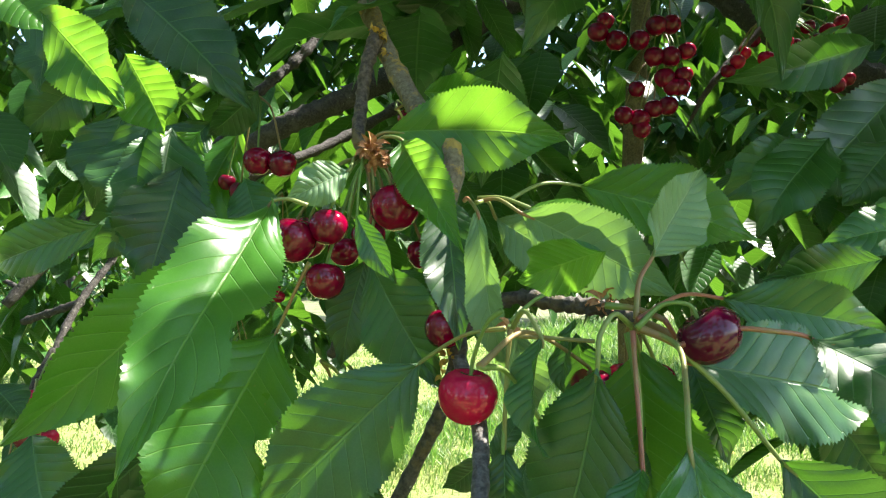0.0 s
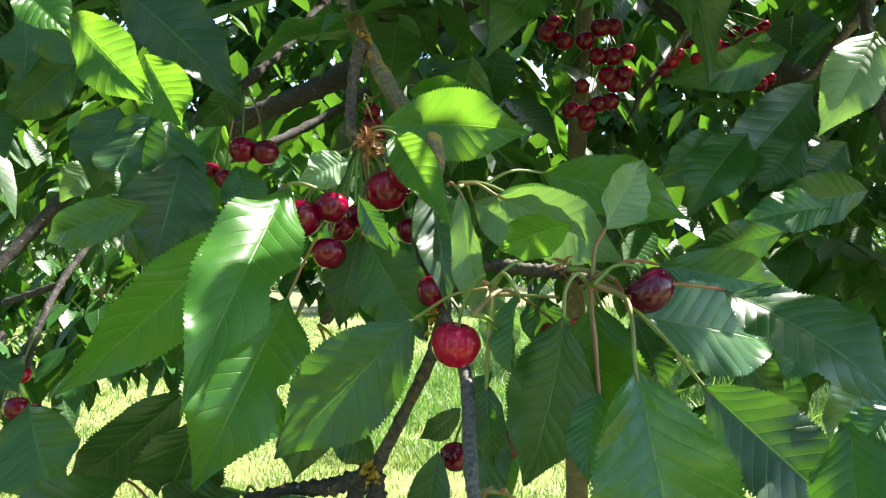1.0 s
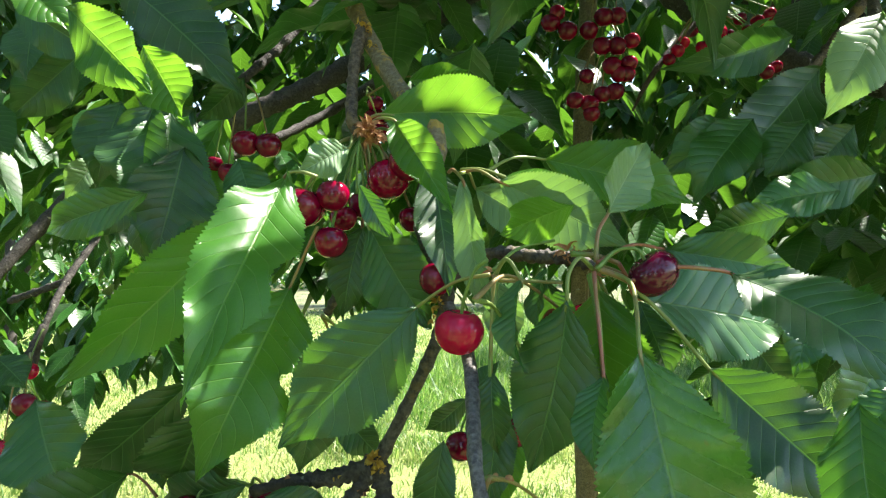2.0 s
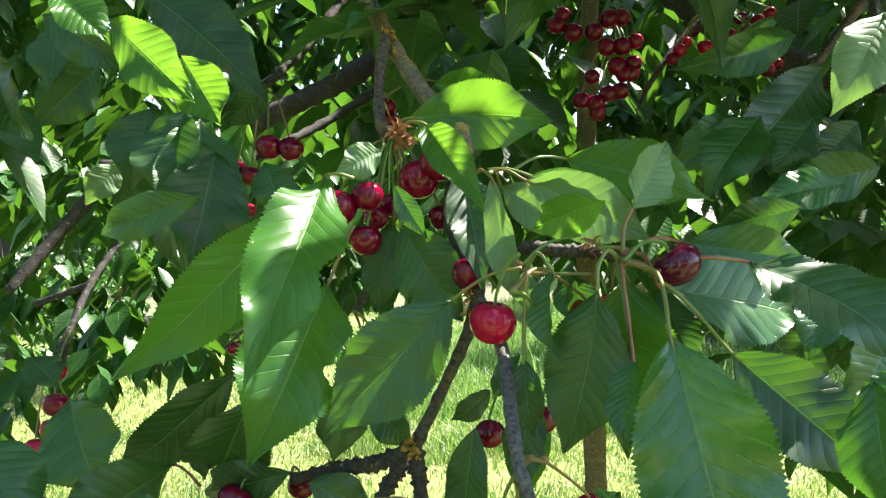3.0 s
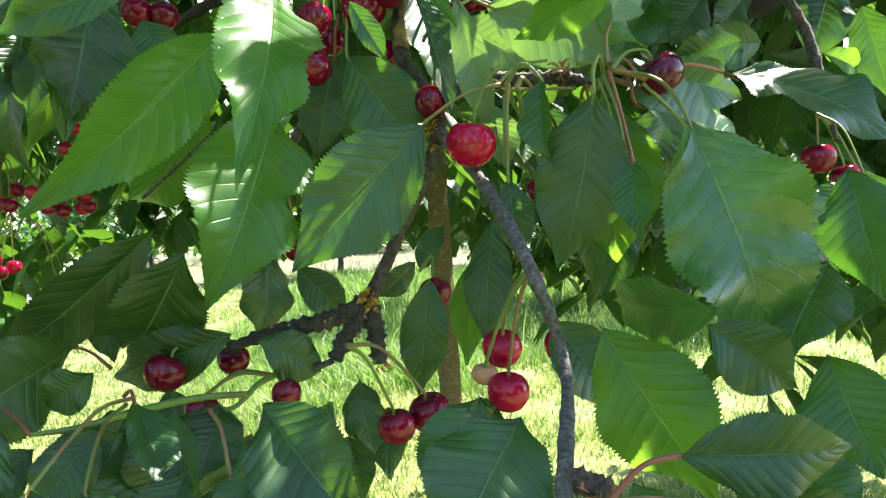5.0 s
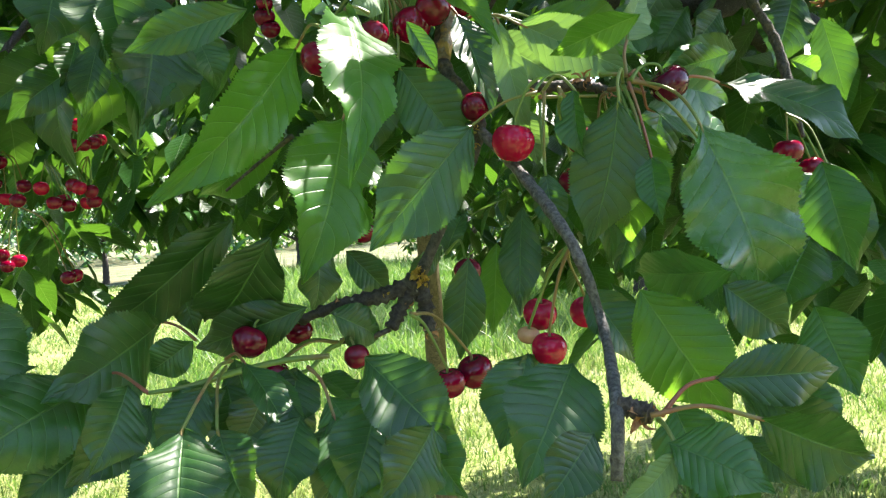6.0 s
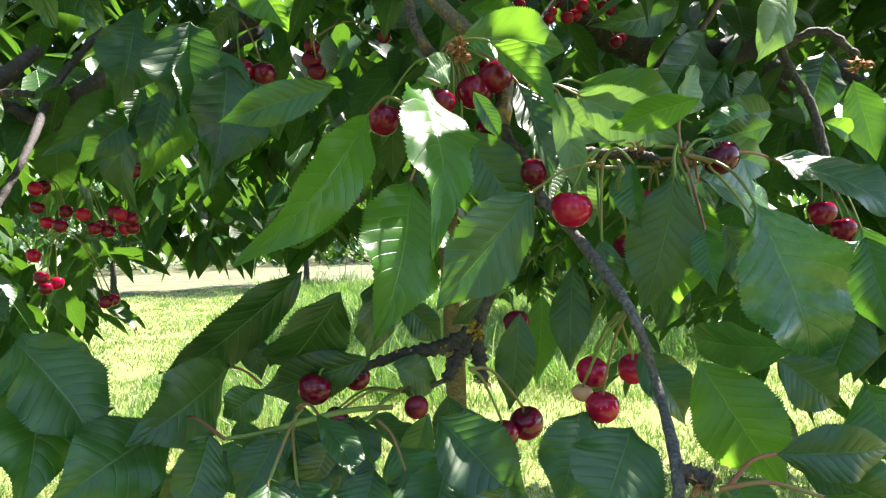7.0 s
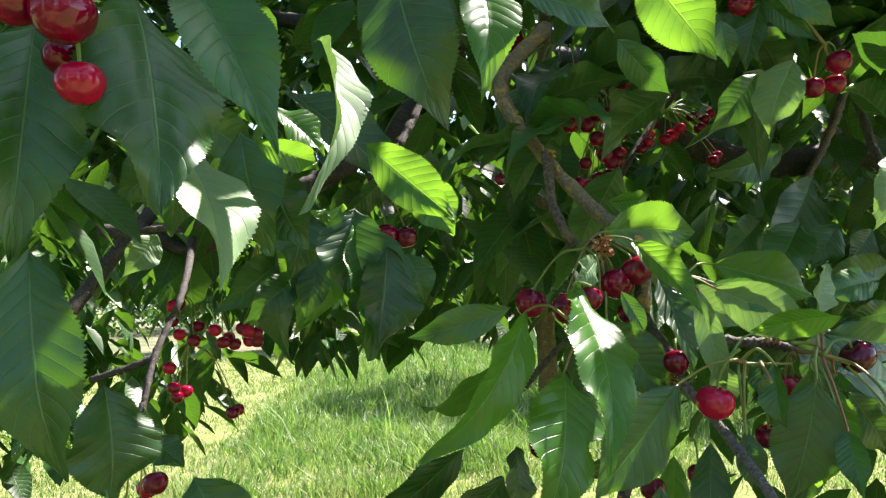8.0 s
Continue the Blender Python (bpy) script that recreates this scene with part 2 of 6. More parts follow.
def leaf_outline(u):
    """Half width of a cherry leaf along its length, 1 at its widest: oval with a drawn-out tip."""
    s = max(math.sin(math.pi * min(1.0, u) ** 0.93), 0.0) ** 0.84
    t = min(max((u - 0.62) / 0.38, 0.0), 1.0)
    return s * (1 - 0.50 * t * t * (3 - 2 * t)) + 0.012


def leaf(parent, base, tip, face, width, fold=12, sag=0.06, sway=0.0, wave=0.8, material=None, node=None, curl=0.0, cut=0.0, label="", turn_tip=None, via=None):
    """A serrated leaf from base to tip, its upper side towards face. fold: degrees by which each half rises from the midrib;
    sag: how far the midrib bows towards face, and sway sideways, as shares of the length; wave: ripple of the edge;
    curl: turn of the tip away from face; node: where its petiole springs from; cut: a ragged bite in one edge; turn_tip: degrees by which the blade twists along its length;
    via: points that the petiole passes on its way from node."""
    seed = int(abs(base[0] * 7919 + tip[1] * 104729 + tip[2] * 1299709) * 1000) % 100003
    rng = random.Random(seed)
    base, tip = Vector(base), Vector(tip)
    axis = tip - base
    length = axis.length
    axis.normalize()
    up = Vector(face)
    up = (up - axis * up.dot(axis)).normalized()
    across = axis.cross(up)
    rows, cols = 96, 12
    verts, uvs, faces = [], [], []
    ph1, ph2, ph3 = rng.uniform(0, 6), rng.uniform(0, 6), rng.uniform(0, 6)
    lift = math.tan(radians(min(fold * 1.5 + rng.uniform(2, 8), 48)))
    twist, roll_edge = radians(rng.uniform(-26, 26)), rng.uniform(0.0, 0.9)
    if turn_tip is not None:
        twist, roll_edge = radians(turn_tip), 0.3
    curl += rng.uniform(-0.05, 0.22)
    where, side_cut = rng.uniform(0.35, 0.7), rng.choice((-1, 1))
    for i in range(rows + 1):
        u = i / rows
        half = leaf_outline(u) * width / 2
        tooth = 1.0 + (0.04 if i % 2 else -0.028) + 0.018 * rng.uniform(-1, 1)
        mid = base + axis * (u * length)
        mid += up * (sag * length * 4 * u * (1 - u)) + across * (sway * length * 4 * u * (1 - u))
        mid -= up * (curl * length * max(u - 0.55, 0.0) ** 2 * 4)
        turn = twist * (u - 0.4)
        over, rise = across * math.cos(turn) + up * math.sin(turn), up * math.cos(turn) - across * math.sin(turn)
        for j in range(cols + 1):
            v = 2 * j / cols - 1
            a = abs(v)
            reach = half * (tooth if a == 1 else 1.0)
            if cut and v * side_cut > 0.3:
                reach *= 1 - cut * math.exp(-((u - where) / 0.06) ** 2) * (a - 0.3) / 0.7
            phase = (u * 12.0 - a * 2.0 + 0.12) % 1.0
            rib = math.exp(-((phase - 0.5) / 0.19) ** 2)
            z = lift * half * (a ** 1.15) - 0.006 * width * rib * min(a * 4, 1) * (1 - a * 0.45)
            z -= roll_edge * half * a * a * 0.5
            z -= 0.016 * width * math.exp(-(a / 0.08) ** 2)
            z += wave * width * 0.075 * a * a * (math.sin(u * 11 + ph1 + (2.1 if v > 0 else 0)) + 0.6 * math.sin(u * 23 + ph2))
            z += wave * width * 0.05 * math.sin(u * 5 + ph3) * v
            verts.append(mid + over * (v * reach) + rise * z + axis * (0.10 * width * a * a * (1 - u) * 0.5))
            uvs.append((u, 0.5 + 0.5 * v))
    for i in range(rows):
        for j in range(cols):
            p = i * (cols + 1) + j
            faces.append((p, p + 1, p + cols + 2, p + cols + 1))
    verts = [v - base for v in verts]
    ob = link_mesh("leaf", verts, faces, material or LEAF, parent, uvs=uvs)
    ob.location = base
    tagged(ob, label)
    if node is not None:
        start = Vector(node) - base
        bow = (start * 0.5) + Vector((0, 0, 0.12 * start.length)) + across * (0.05 * start.length * rng.uniform(-1, 1))
        thick = 0.0008
        middle = [(*bow, thick)] if via is None else [(*(Vector(q) - base), thick * 1.15) for q in via]
        pts = spline([(*start, thick * 1.35), *middle, (0, 0, 0, thick), (*(axis * length * 0.10 - up * 0.0012), thick * 0.5)], 6)
        v2, f2 = tube(pts, 7)
        link_mesh("petiole", v2, f2, PETIOLE, ob)
    return ob


def cherry_mesh(kind):
    """A cherry of radius 1 with its stalk hollow on top at z = 0.82, a slight seam and flattened sides."""
    rng = random.Random(kind)
    verts, faces, nu, nv = [], [], 28, 18
    for i in range(nv + 1):
        th = math.pi * i / nv
        for k in range(nu):
            ph = 2 * math.pi * k / nu
            r = 1 + 0.03 * math.cos(2 * ph + kind) * math.sin(th) - 0.025 * math.exp(-(math.sin((ph - 1.2) / 2) / 0.12) ** 2) * math.sin(th)
            r += 0.05 * math.sin(th) ** 2 * math.cos(th)
            z = math.cos(th) * (0.94 + 0.03 * kind % 0.05)
            z -= 0.26 * math.exp(-(math.sin(th / 2) / 0.20) ** 2)
            z += 0.05 * math.exp(-(math.cos(th / 2) / 0.12) ** 2)
            verts.append((math.sin(th) * math.cos(ph) * r, math.sin(th) * math.sin(ph) * r, z))
    for i in range(nv):
        for k in range(nu):
            a, b = i * nu + k, i * nu + (k + 1) % nu
            faces.append((a, a + nu, b + nu, b))
    me = bpy.data.meshes.new("cherry")
    me.from_pydata(verts, [], faces)
    me.polygons.foreach_set("use_smooth", [True] * len(me.polygons))
    return me


CHERRIES = {}


def cherry(parent, centre, radius, node, material=None, bow=0.15, stalk=True, tall=1.0):
    """One cherry hanging from node on a thin stalk, which is a part of it."""
    material = material or RIPE
    kind = len(bpy.data.objects) % 3
    if (material.name, kind) not in CHERRIES:
        me = cherry_mesh(kind)
        me.materials.append(material)
        CHERRIES[material.name, kind] = me
    ob = new("cherry", CHERRIES[material.name, kind])
    hang_on(ob, parent)
    centre, node = Vector(centre), Vector(node)
    hang = (node - centre)
    top = (hang.normalized() * 0.55 + Vector((0, 0, 0.75))).normalized()
    turn = top.to_track_quat("Z", "Y").to_matrix().to_4x4() @ pose(0, 0, 0, 0, 0, (len(bpy.data.objects) * 77) % 360)
    ob.matrix_basis = Matrix.Translation(centre) @ turn @ Matrix.Diagonal((radius, radius, radius * tall, 1))
    if stalk:
        seat = centre + top * radius * 0.66 * tall
        out = centre + top * radius * 1.25 * tall
        bend = (node + out) / 2 + Vector((0, 0, bow * hang.length)) + hang.cross(Vector((0, 0, 1))) * 0.06
        pts = spline([(*seat, 0.0008), (*out, 0.0008), (*bend, 0.00085), (*node, 0.0013)], 7)
        inv = ob.matrix_basis.inverted()
        v2, f2 = tube(pts, 7)
        link_mesh("stalk", [inv @ v for v in v2], f2, STALK, ob)
    return ob


def bunch(label, node):
    ob = new("cherry_bunch")
    ob.location = node
    return tagged(ob, label, "cherries", "bunches of cherries on the tree")


def bud_tuft(parent, at, count, size, material=None, name="bud_husk", label="dry orange-brown bud scales"):
    """Small curled flakes round a point: dry bud scales on a spur, or crusts of lichen."""
    rng = random.Random(int(at[0] * 1e5) + count)
    verts, faces = [], []
    for k in range(count):
        d = Vector((rng.uniform(-1, 1), rng.uniform(-1, 1), rng.uniform(-0.9, 0.7))).normalized()
        s = d.orthogonal().normalized()
        up = d.cross(s)
        root = Vector(at) + d * size * 0.3
        n = len(verts)
        ln, w = size * rng.uniform(0.5, 1.0), size * rng.uniform(0.18, 0.34)
        for u, h, lift in ((0, 0.5, 0), (0.35, 1.0, 0.12), (0.7, 0.8, 0.05), (1.0, 0.12, -0.25)):
            mid = root + d * (ln * u) + up * (lift * ln)
            verts += [mid - s * (w * h) + up * (0.15 * ln), mid, mid + s * (w * h) + up * (0.15 * ln)]
        for i in range(3):
            for j in range(2):
                p = n + i * 3 + j
                faces.append((p, p + 1, p + 4, p + 3))
    ob = link_mesh(name, verts, faces, material or SCALE, parent)
    return tagged(ob, label)


# ---- foliage in bulk ----
def leaf_shape(rows):
    """Unit leaf along +x, upper side +z: points (u, v, lift) and faces."""
    pts, faces = [], []
    for i in range(rows + 1):
        u = i / rows
        h = leaf_outline(u) if 0 < i < rows else 0.012
        for v in (-1, 0, 1):
            pts.append((u, v, h))
    for i in range(rows):
        for j in range(2):
            p = i * 3 + j
            faces.append((p, p + 1, p + 4, p + 3))
    return np.array(pts), np.array(faces)


def leaf_cloud(name, parent, seats, rows, material, label=""):
    """Many leaves as one mesh. seats: arrays of base, direction, upper side, length, width, bend."""
    base, axis, up, length, width, bend = seats
    pts, faces = leaf_shape(rows)
    n, m = len(base), len(pts)
    axis = axis / np.linalg.norm(axis, axis=1, keepdims=True)
    up = up - axis * np.sum(up * axis, axis=1, keepdims=True)
    up /= np.linalg.norm(up, axis=1, keepdims=True) + 1e-9
    across = np.cross(axis, up)
    u, v, h = pts[:, 0], pts[:, 1], pts[:, 2]
    half = h[None, :] * width[:, None] / 2
    z = 0.28 * half * np.abs(v)[None, :] - bend[:, None] * length[:, None] * (u ** 2)[None, :]
    co = (base[:, None, :] + axis[:, None, :] * (u[None, :] * length[:, None])[:, :, None]
          + across[:, None, :] * (v[None, :] * half)[:, :, None] + up[:, None, :] * z[:, :, None])
    me = bpy.data.meshes.new(name)
    allf = (faces[None, :, :] + (np.arange(n) * m)[:, None, None]).reshape(-1, 4)
    me.vertices.add(n * m)
    me.vertices.foreach_set("co", co.ravel().astype(np.float32))
    me.loops.add(allf.size)
    me.loops.foreach_set("vertex_index", allf.ravel().astype(np.int32))
    me.polygons.add(len(allf))
    me.polygons.foreach_set("loop_start", np.arange(0, allf.size, 4, dtype=np.int32))
    me.polygons.foreach_set("use_smooth", np.ones(len(allf), dtype=bool))
    layer = me.uv_layers.new(name="UVMap")
    uv = np.stack([u, 0.5 + 0.5 * v], axis=1).astype(np.float32)
    layer.data.foreach_set("uv", np.tile(uv, (n, 1))[allf.ravel()].ravel())
    me.materials.append(material)
    me.update(calc_edges=True)
    me.validate()
    ob = new(name, me)
    hang_on(ob, parent)
    return tagged(ob, label, kind="stuff")


def sprays(rng, spots, each, reach, droop, size):
    """Leaf seats round many spur points: each spur holds a few leaves that spread and hang."""
    n = len(spots) * each
    base = np.repeat(spots, each, axis=0) + rng.normal(0, 0.012 + reach * 0.25, (n, 3))
    ang = rng.uniform(0, 2 * math.pi, n)
    down = rng.normal(-droop, 0.35, n)
    axis = np.stack([np.cos(ang), np.sin(ang), down], axis=1)
    up = np.stack([-np.cos(ang) * down * 0.6, -np.sin(ang) * down * 0.6, np.ones(n)], axis=1) + rng.normal(0, 0.35, (n, 3))
    base += axis / np.linalg.norm(axis, axis=1, keepdims=True) * reach
    length = rng.uniform(0.65, 1.15, n) * size
    return [base, axis, up, length, length * rng.uniform(0.40, 0.52, n), rng.uniform(0.0, 0.22, n)]


def keep(seats, mask):
    return [s[mask] for s in seats]


def clear_of_sun(seats, marks, radius):
    """Leaves that do not stand between the sun and the marks."""
    axis = seats[1] / np.linalg.norm(seats[1], axis=1, keepdims=True)
    ok = np.ones(len(axis), dtype=bool)
    s = np.array(SUN_TO)
    for u in (0.1, 0.3, 0.5, 0.7, 0.9):
        spot = seats[0] + axis * (seats[3] * u)[:, None]
        for m in marks:
            d = spot - np.array(m)
            along = d @ s
            off = np.linalg.norm(d - along[:, None] * s, axis=1)
            ok &= (along < 0.06) | (off > radius)
    return ok


# ---- ground ----
def ground_height(x, y):
    return 0.05 * math.sin(x * 0.31 + 1.0) * math.cos(y * 0.27) + 0.02 * math.sin(x * 1.7) * math.sin(y * 1.3 + 2)


def build_ground():
    xs = sorted({s * v for s in (-1, 1) for v in (*np.arange(0, 12, 0.5), 14, 17, 22, 30, 45, 80, 160, 400, 1500)})
    verts = [(x, y, ground_height(x, y) if max(abs(x), abs(y)) < 25 else 0.0) for y in xs for x in xs]
    n = len(xs)
    faces = [(j * n + i, j * n + i + 1, (j + 1) * n + i + 1, (j + 1) * n + i) for j in range(n - 1) for i in range(n - 1)]
    ob = link_mesh("ground", verts, faces, SOIL)
    tagged(ob, "sunlit mown orchard grass with bare soil patches", "ground", kind="structure")


build_ground()


def build_grass():
    """Grass blades over the stretch of orchard floor in front of the tree."""
    rng = np.random.default_rng(5)
    count = 230000
    r = 1.6 + 22 * rng.random(count) ** 1.25
    ang = rng.uniform(radians(35), radians(140), count)
    x, y = r * np.cos(ang), r * np.sin(ang)
    clump = np.array([noise.noise(Vector((a * 1.3, b * 1.3, 0))) for a, b in zip(x, y)])
    unmown = 1 / (1 + np.exp(-(x - 0.12 - 0.22 * (y - 9.0) + 0.5 * clump) / 0.12))
    unmown *= 1 / (1 + np.exp(-(y - 6.2 + clump) / 0.3))
    ok = clump + unmown * 0.5 > rng.uniform(-0.7, 0.15, count)
    x, y, r, clump, unmown = x[ok], y[ok], r[ok], clump[ok], unmown[ok]
    count = len(x)
    z = np.array([ground_height(a, b) for a, b in zip(x, y)])
    h = rng.uniform(0.02, 0.06, count) * (1 + 1.2 * np.clip(clump, 0, 1) + unmown * (1.8 + 5.0 * np.clip(clump + 0.25, 0, 1)))
    h *= 1 + 1.6 * unmown * (rng.random(count) < 0.03)
    w = rng.uniform(0.002, 0.0045, count) * (1 + r * 0.12)
    lean = rng.uniform(0, 2 * math.pi, count)
    side = rng.uniform(0, math.pi, count)
    tilt = rng.uniform(0.1, 1.25, count) * h
    dx, dy = np.cos(side) * w, np.sin(side) * w
    lx, ly = np.cos(lean) * tilt, np.sin(lean) * tilt
    v = np.stack([
        np.stack([x - dx, y - dy, z - 0.01], 1), np.stack([x + dx, y + dy, z - 0.01], 1),
        np.stack([x + lx * 0.4 + dx * 0.7, y + ly * 0.4 + dy * 0.7, z + h * 0.6], 1),
        np.stack([x + lx, y + ly, z + h], 1),
        np.stack([x + lx * 0.4 - dx * 0.7, y + ly * 0.4 - dy * 0.7, z + h * 0.6], 1)], 1)
    high = unmown > rng.uniform(0.2, 0.8, count)
    for name, which, material, label in (("grass", ~high, GRASS, "short sunlit orchard grass"), ("tall_grass", high, TALL, "taller unmown grass in clumps")):
        some = v[which].reshape(-1, 3)
        k = (np.arange(len(some) // 5) * 5)[:, None]
        me = bpy.data.meshes.new(name)
        me.from_pydata(some, [], (k + np.array([[0, 1, 2, 4]])).tolist() + (k + np.array([[4, 2, 3]])).tolist())
        me.materials.append(material)
        tagged(new(name, me), label, "grass", kind="stuff")


build_grass()


def dandelion(x, y, tall):
    g = ground_height(x, y)
    ob = new("dandelion")
    ob.location = (x, y, g)
    tagged(ob, "small yellow dandelion flower in the grass", "flower", "dandelions in the grass")
    verts, faces = tube([(x, y, g - 0.01, 0.0018), (x + 0.004, y, g + tall * 0.5, 0.0016), (x + 0.006, y, g + tall, 0.002)], 6)
    link_mesh("stem", verts, faces, GRASS, ob)
    verts, faces = [], []
    for ring, (r, z) in enumerate(((0.004, 0.006), (0.011, 0.008), (0.017, 0.004))):
        for k in range(14):
            a = 2 * math.pi * (k + ring * 0.5) / 14
            n = len(verts)
            for q, w in ((0.3 * r, 0.4), (r, 0.25)):
                for side in (-w, w):
                    b = a + side * 0.4
                    verts.append((x + 0.006 + q * math.cos(b), y + q * math.sin(b), g + tall + z + 0.3 * (r - q)))
            faces.append((n, n + 1, n + 3, n + 2))
    link_mesh("flower_head", verts, faces, PETAL, ob)


dandelion(0.77, 9.09, 0.07)
dandelion(2.24, 6.31, 0.10)
dandelion(2.33, 6.04, 0.09)
dandelion(2.99, 14.19, 0.08)
dandelion(-0.04, 8.87, 0.08)


# ---- the trees behind ----
def orchard_tree(x, y, height, spread, low, seed, leaves, size):
    rng = np.random.default_rng(seed)
    ob = new("cherry_tree")
    ob.location = (x, y, ground_height(x, y))
    tagged(ob, "leafy cherry tree standing in sunlit orchard grass", "tree", "orchard trees")
    g = ground_height(x, y)
    branch("trunk", ob, [(x, y, g - 0.05, 0.10), (x + 0.03, y, g + 0.6, 0.08), (x, y + 0.05, g + 1.3, 0.07), (x + 0.05, y, g + height * 0.75, 0.03)], LIMB, every=0.1)
    for k in range(6):
        a = k * 1.05 + seed
        d = spread * 0.75
        branch("limb", ob, [(x, y, g + 0.9 + 0.1 * k, 0.045), (x + math.cos(a) * d * 0.5, y + math.sin(a) * d * 0.5, g + 1.4 + 0.22 * k, 0.03),
                            (x + math.cos(a) * d, y + math.sin(a) * d, g + 1.5 + 0.3 * k, 0.012)], LIMB, sides=7, every=0.1)
    each = 8
    n = leaves // each
    d = rng.normal(0, 1, (n * 2, 3))
    d /= np.linalg.norm(d, axis=1, keepdims=True)
    rad = rng.uniform(0.45, 1.0, n * 2) ** 0.5
    spots = d * rad[:, None] * np.array([spread, spread, (height - low) / 2]) + np.array([x, y, g + (height + low) / 2])
    lumps = np.array([noise.noise(Vector(tuple(p * 1.3))) for p in spots])
    spots = spots[lumps > -0.12][:n]
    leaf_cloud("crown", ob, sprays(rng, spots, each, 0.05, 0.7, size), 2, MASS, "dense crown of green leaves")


orchard_tree(-4.6, 9.0, 4.2, 2.1, 0.5, 3, 9000, 0.16)
orchard_tree(5.0, 11.5, 4.4, 2.3, 0.8, 4, 9000, 0.16)
orchard_tree(6.8, 9.2, 4.3, 2.3, 0.5, 5, 9000, 0.16)
orchard_tree(-8.5, 9.0, 4.3, 2.4, 0.7, 6, 7000, 0.2)
orchard_tree(-7.0, 23.5, 4.6, 2.8, 1.0, 7, 6000, 0.26)
orchard_tree(-1.2, 25.0, 4.6, 2.9, 1.0, 8, 7000, 0.26)
orchard_tree(4.6, 24.0, 4.6, 2.9, 1.0, 9, 7000, 0.26)
orchard_tree(10.5, 21.0, 4.6, 2.8, 0.8, 10, 6000, 0.26)
# the next three are unseen, added round the camera to close off low sky light
orchard_tree(-3.4, -5.4, 4.2, 2.3, 0.4, 12, 11000, 0.17)
orchard_tree(1.6, -5.8, 4.2, 2.4, 0.4, 13, 11000, 0.17)
orchard_tree(-4.9, -0.6, 4.4, 2.2, 0.4, 14, 8000, 0.18)
orchard_tree(-12.5, 18.0, 4.8, 2.8, 0.6, 11, 5000, 0.28)


def far_wood():
    """A low wooded strip along the horizon."""
    rng = np.random.default_rng(21)
    n = 26000
    a = rng.uniform(radians(5), radians(175), n)
    r = rng.uniform(42, 60, n)
    top = 5.5 + 2.2 * np.sin(a * 17) + 1.3 * np.sin(a * 41 + 1)
    spots = np.stack([r * np.cos(a), r * np.sin(a), rng.random(n) ** 0.8 * top], 1)
    ob = leaf_cloud("far_trees", None, sprays(rng, spots, 1, 0.1, 0.5, 0.9), 2, MASS)
    tagged(ob, "distant wooded edge of the orchard", "trees", kind="stuff")


far_wood()

# ---- the tree that the camera looks into ----
tree = new("cherry_tree")
tree.location = (3.2, 2.0, ground_height(3.2, 2.0))
tagged(tree, "fruiting cherry tree with drooping leafy branches", "tree", "orchard trees")
branch("trunk", tree, [(3.2, 2.0, -0.1, 0.12), (3.22, 2.0, 0.6, 0.10), (3.2, 1.98, 1.2, 0.095), (3.15, 2.0, 2.0, 0.07), (3.1, 2.0, 3.4, 0.03)], LIMB, every=0.1)
for reach in ((0.4, 3.2, 2.9), (-1.6, 2.9, 2.8), (4.0, 3.2, 2.9), (3.6, 0.8, 2.7), (0.9, 1.0, 3.0), (-0.9, 1.2, 3.1)):
    bx, by, bz = reach
    branch("limb", tree, [(3.2, 1.98, 1.55, 0.055), (3.2 + (bx - 3.2) * 0.35, 1.98 + (by - 1.98) * 0.35, 1.75 + (bz - 1.55) * 0.45, 0.036),
                          (3.2 + (bx - 3.2) * 0.7, 1.98 + (by - 1.98) * 0.7, 1.6 + (bz - 1.55) * 0.8, 0.024), (bx, by, bz, 0.008)], LIMB, every=0.08)
sapling = new("young_tree")
sapling.location = (0.31, 1.15, ground_height(0.31, 1.15))
tagged(sapling, "slender straight young trunk with speckled brown bark", "tree")
branch("trunk", sapling, [(0.31, 1.15, -0.05, 0.021), (0.307, 1.15, 0.6, 0.0185), (0.303, 1.145, 1.2, 0.0175), (0.30, 1.14, 1.6, 0.016), (0.33, 1.15, 2.1, 0.012)], OLIVE, every=0.05, knots=0.08)


# ---- twigs, leaves and cherries near the camera ----
LIT = [
    (-0.084, 0.263, 1.506),
    (-0.077, 0.278, 1.518),
    (-0.150, 0.340, 1.617),
    (-0.121, 0.355, 1.600),
    (-0.2262, 0.2323, 1.651),
    (-0.2167, 0.2317, 1.617),
    (-0.2757, 0.2572, 1.581),
    (0.1002, 0.2857, 1.538),
    (0.0934, 0.3117, 1.52),
    (0.0444, 0.3292, 1.516),
    (0.1544, 0.2328, 1.485),
    (-0.1471, 0.3053, 1.612),
    (-0.1653, 0.3244, 1.642),
    (-0.1031, 0.1277, 1.643),
    (-0.1775, 0.1501, 1.643),
    (-0.0735, 0.2919, 1.524),
    (-0.0803, 0.2928, 1.516),
    (0.0312, 0.3499, 1.592),
    (0.019, 0.3508, 1.595),
    (0.0114, 0.3518, 1.571),
    (0.0185, 0.3416, 1.554),
    (0.0711, 0.2799, 1.529),
    (0.0636, 0.2911, 1.528),
    (-0.1776, 0.4543, 1.652),
    (-0.1526, 0.4631, 1.626),
    (-0.2079, 0.4162, 1.664),
    (0.2307, 0.2598, 1.518),
    (0.2567, 0.3528, 1.619),
]
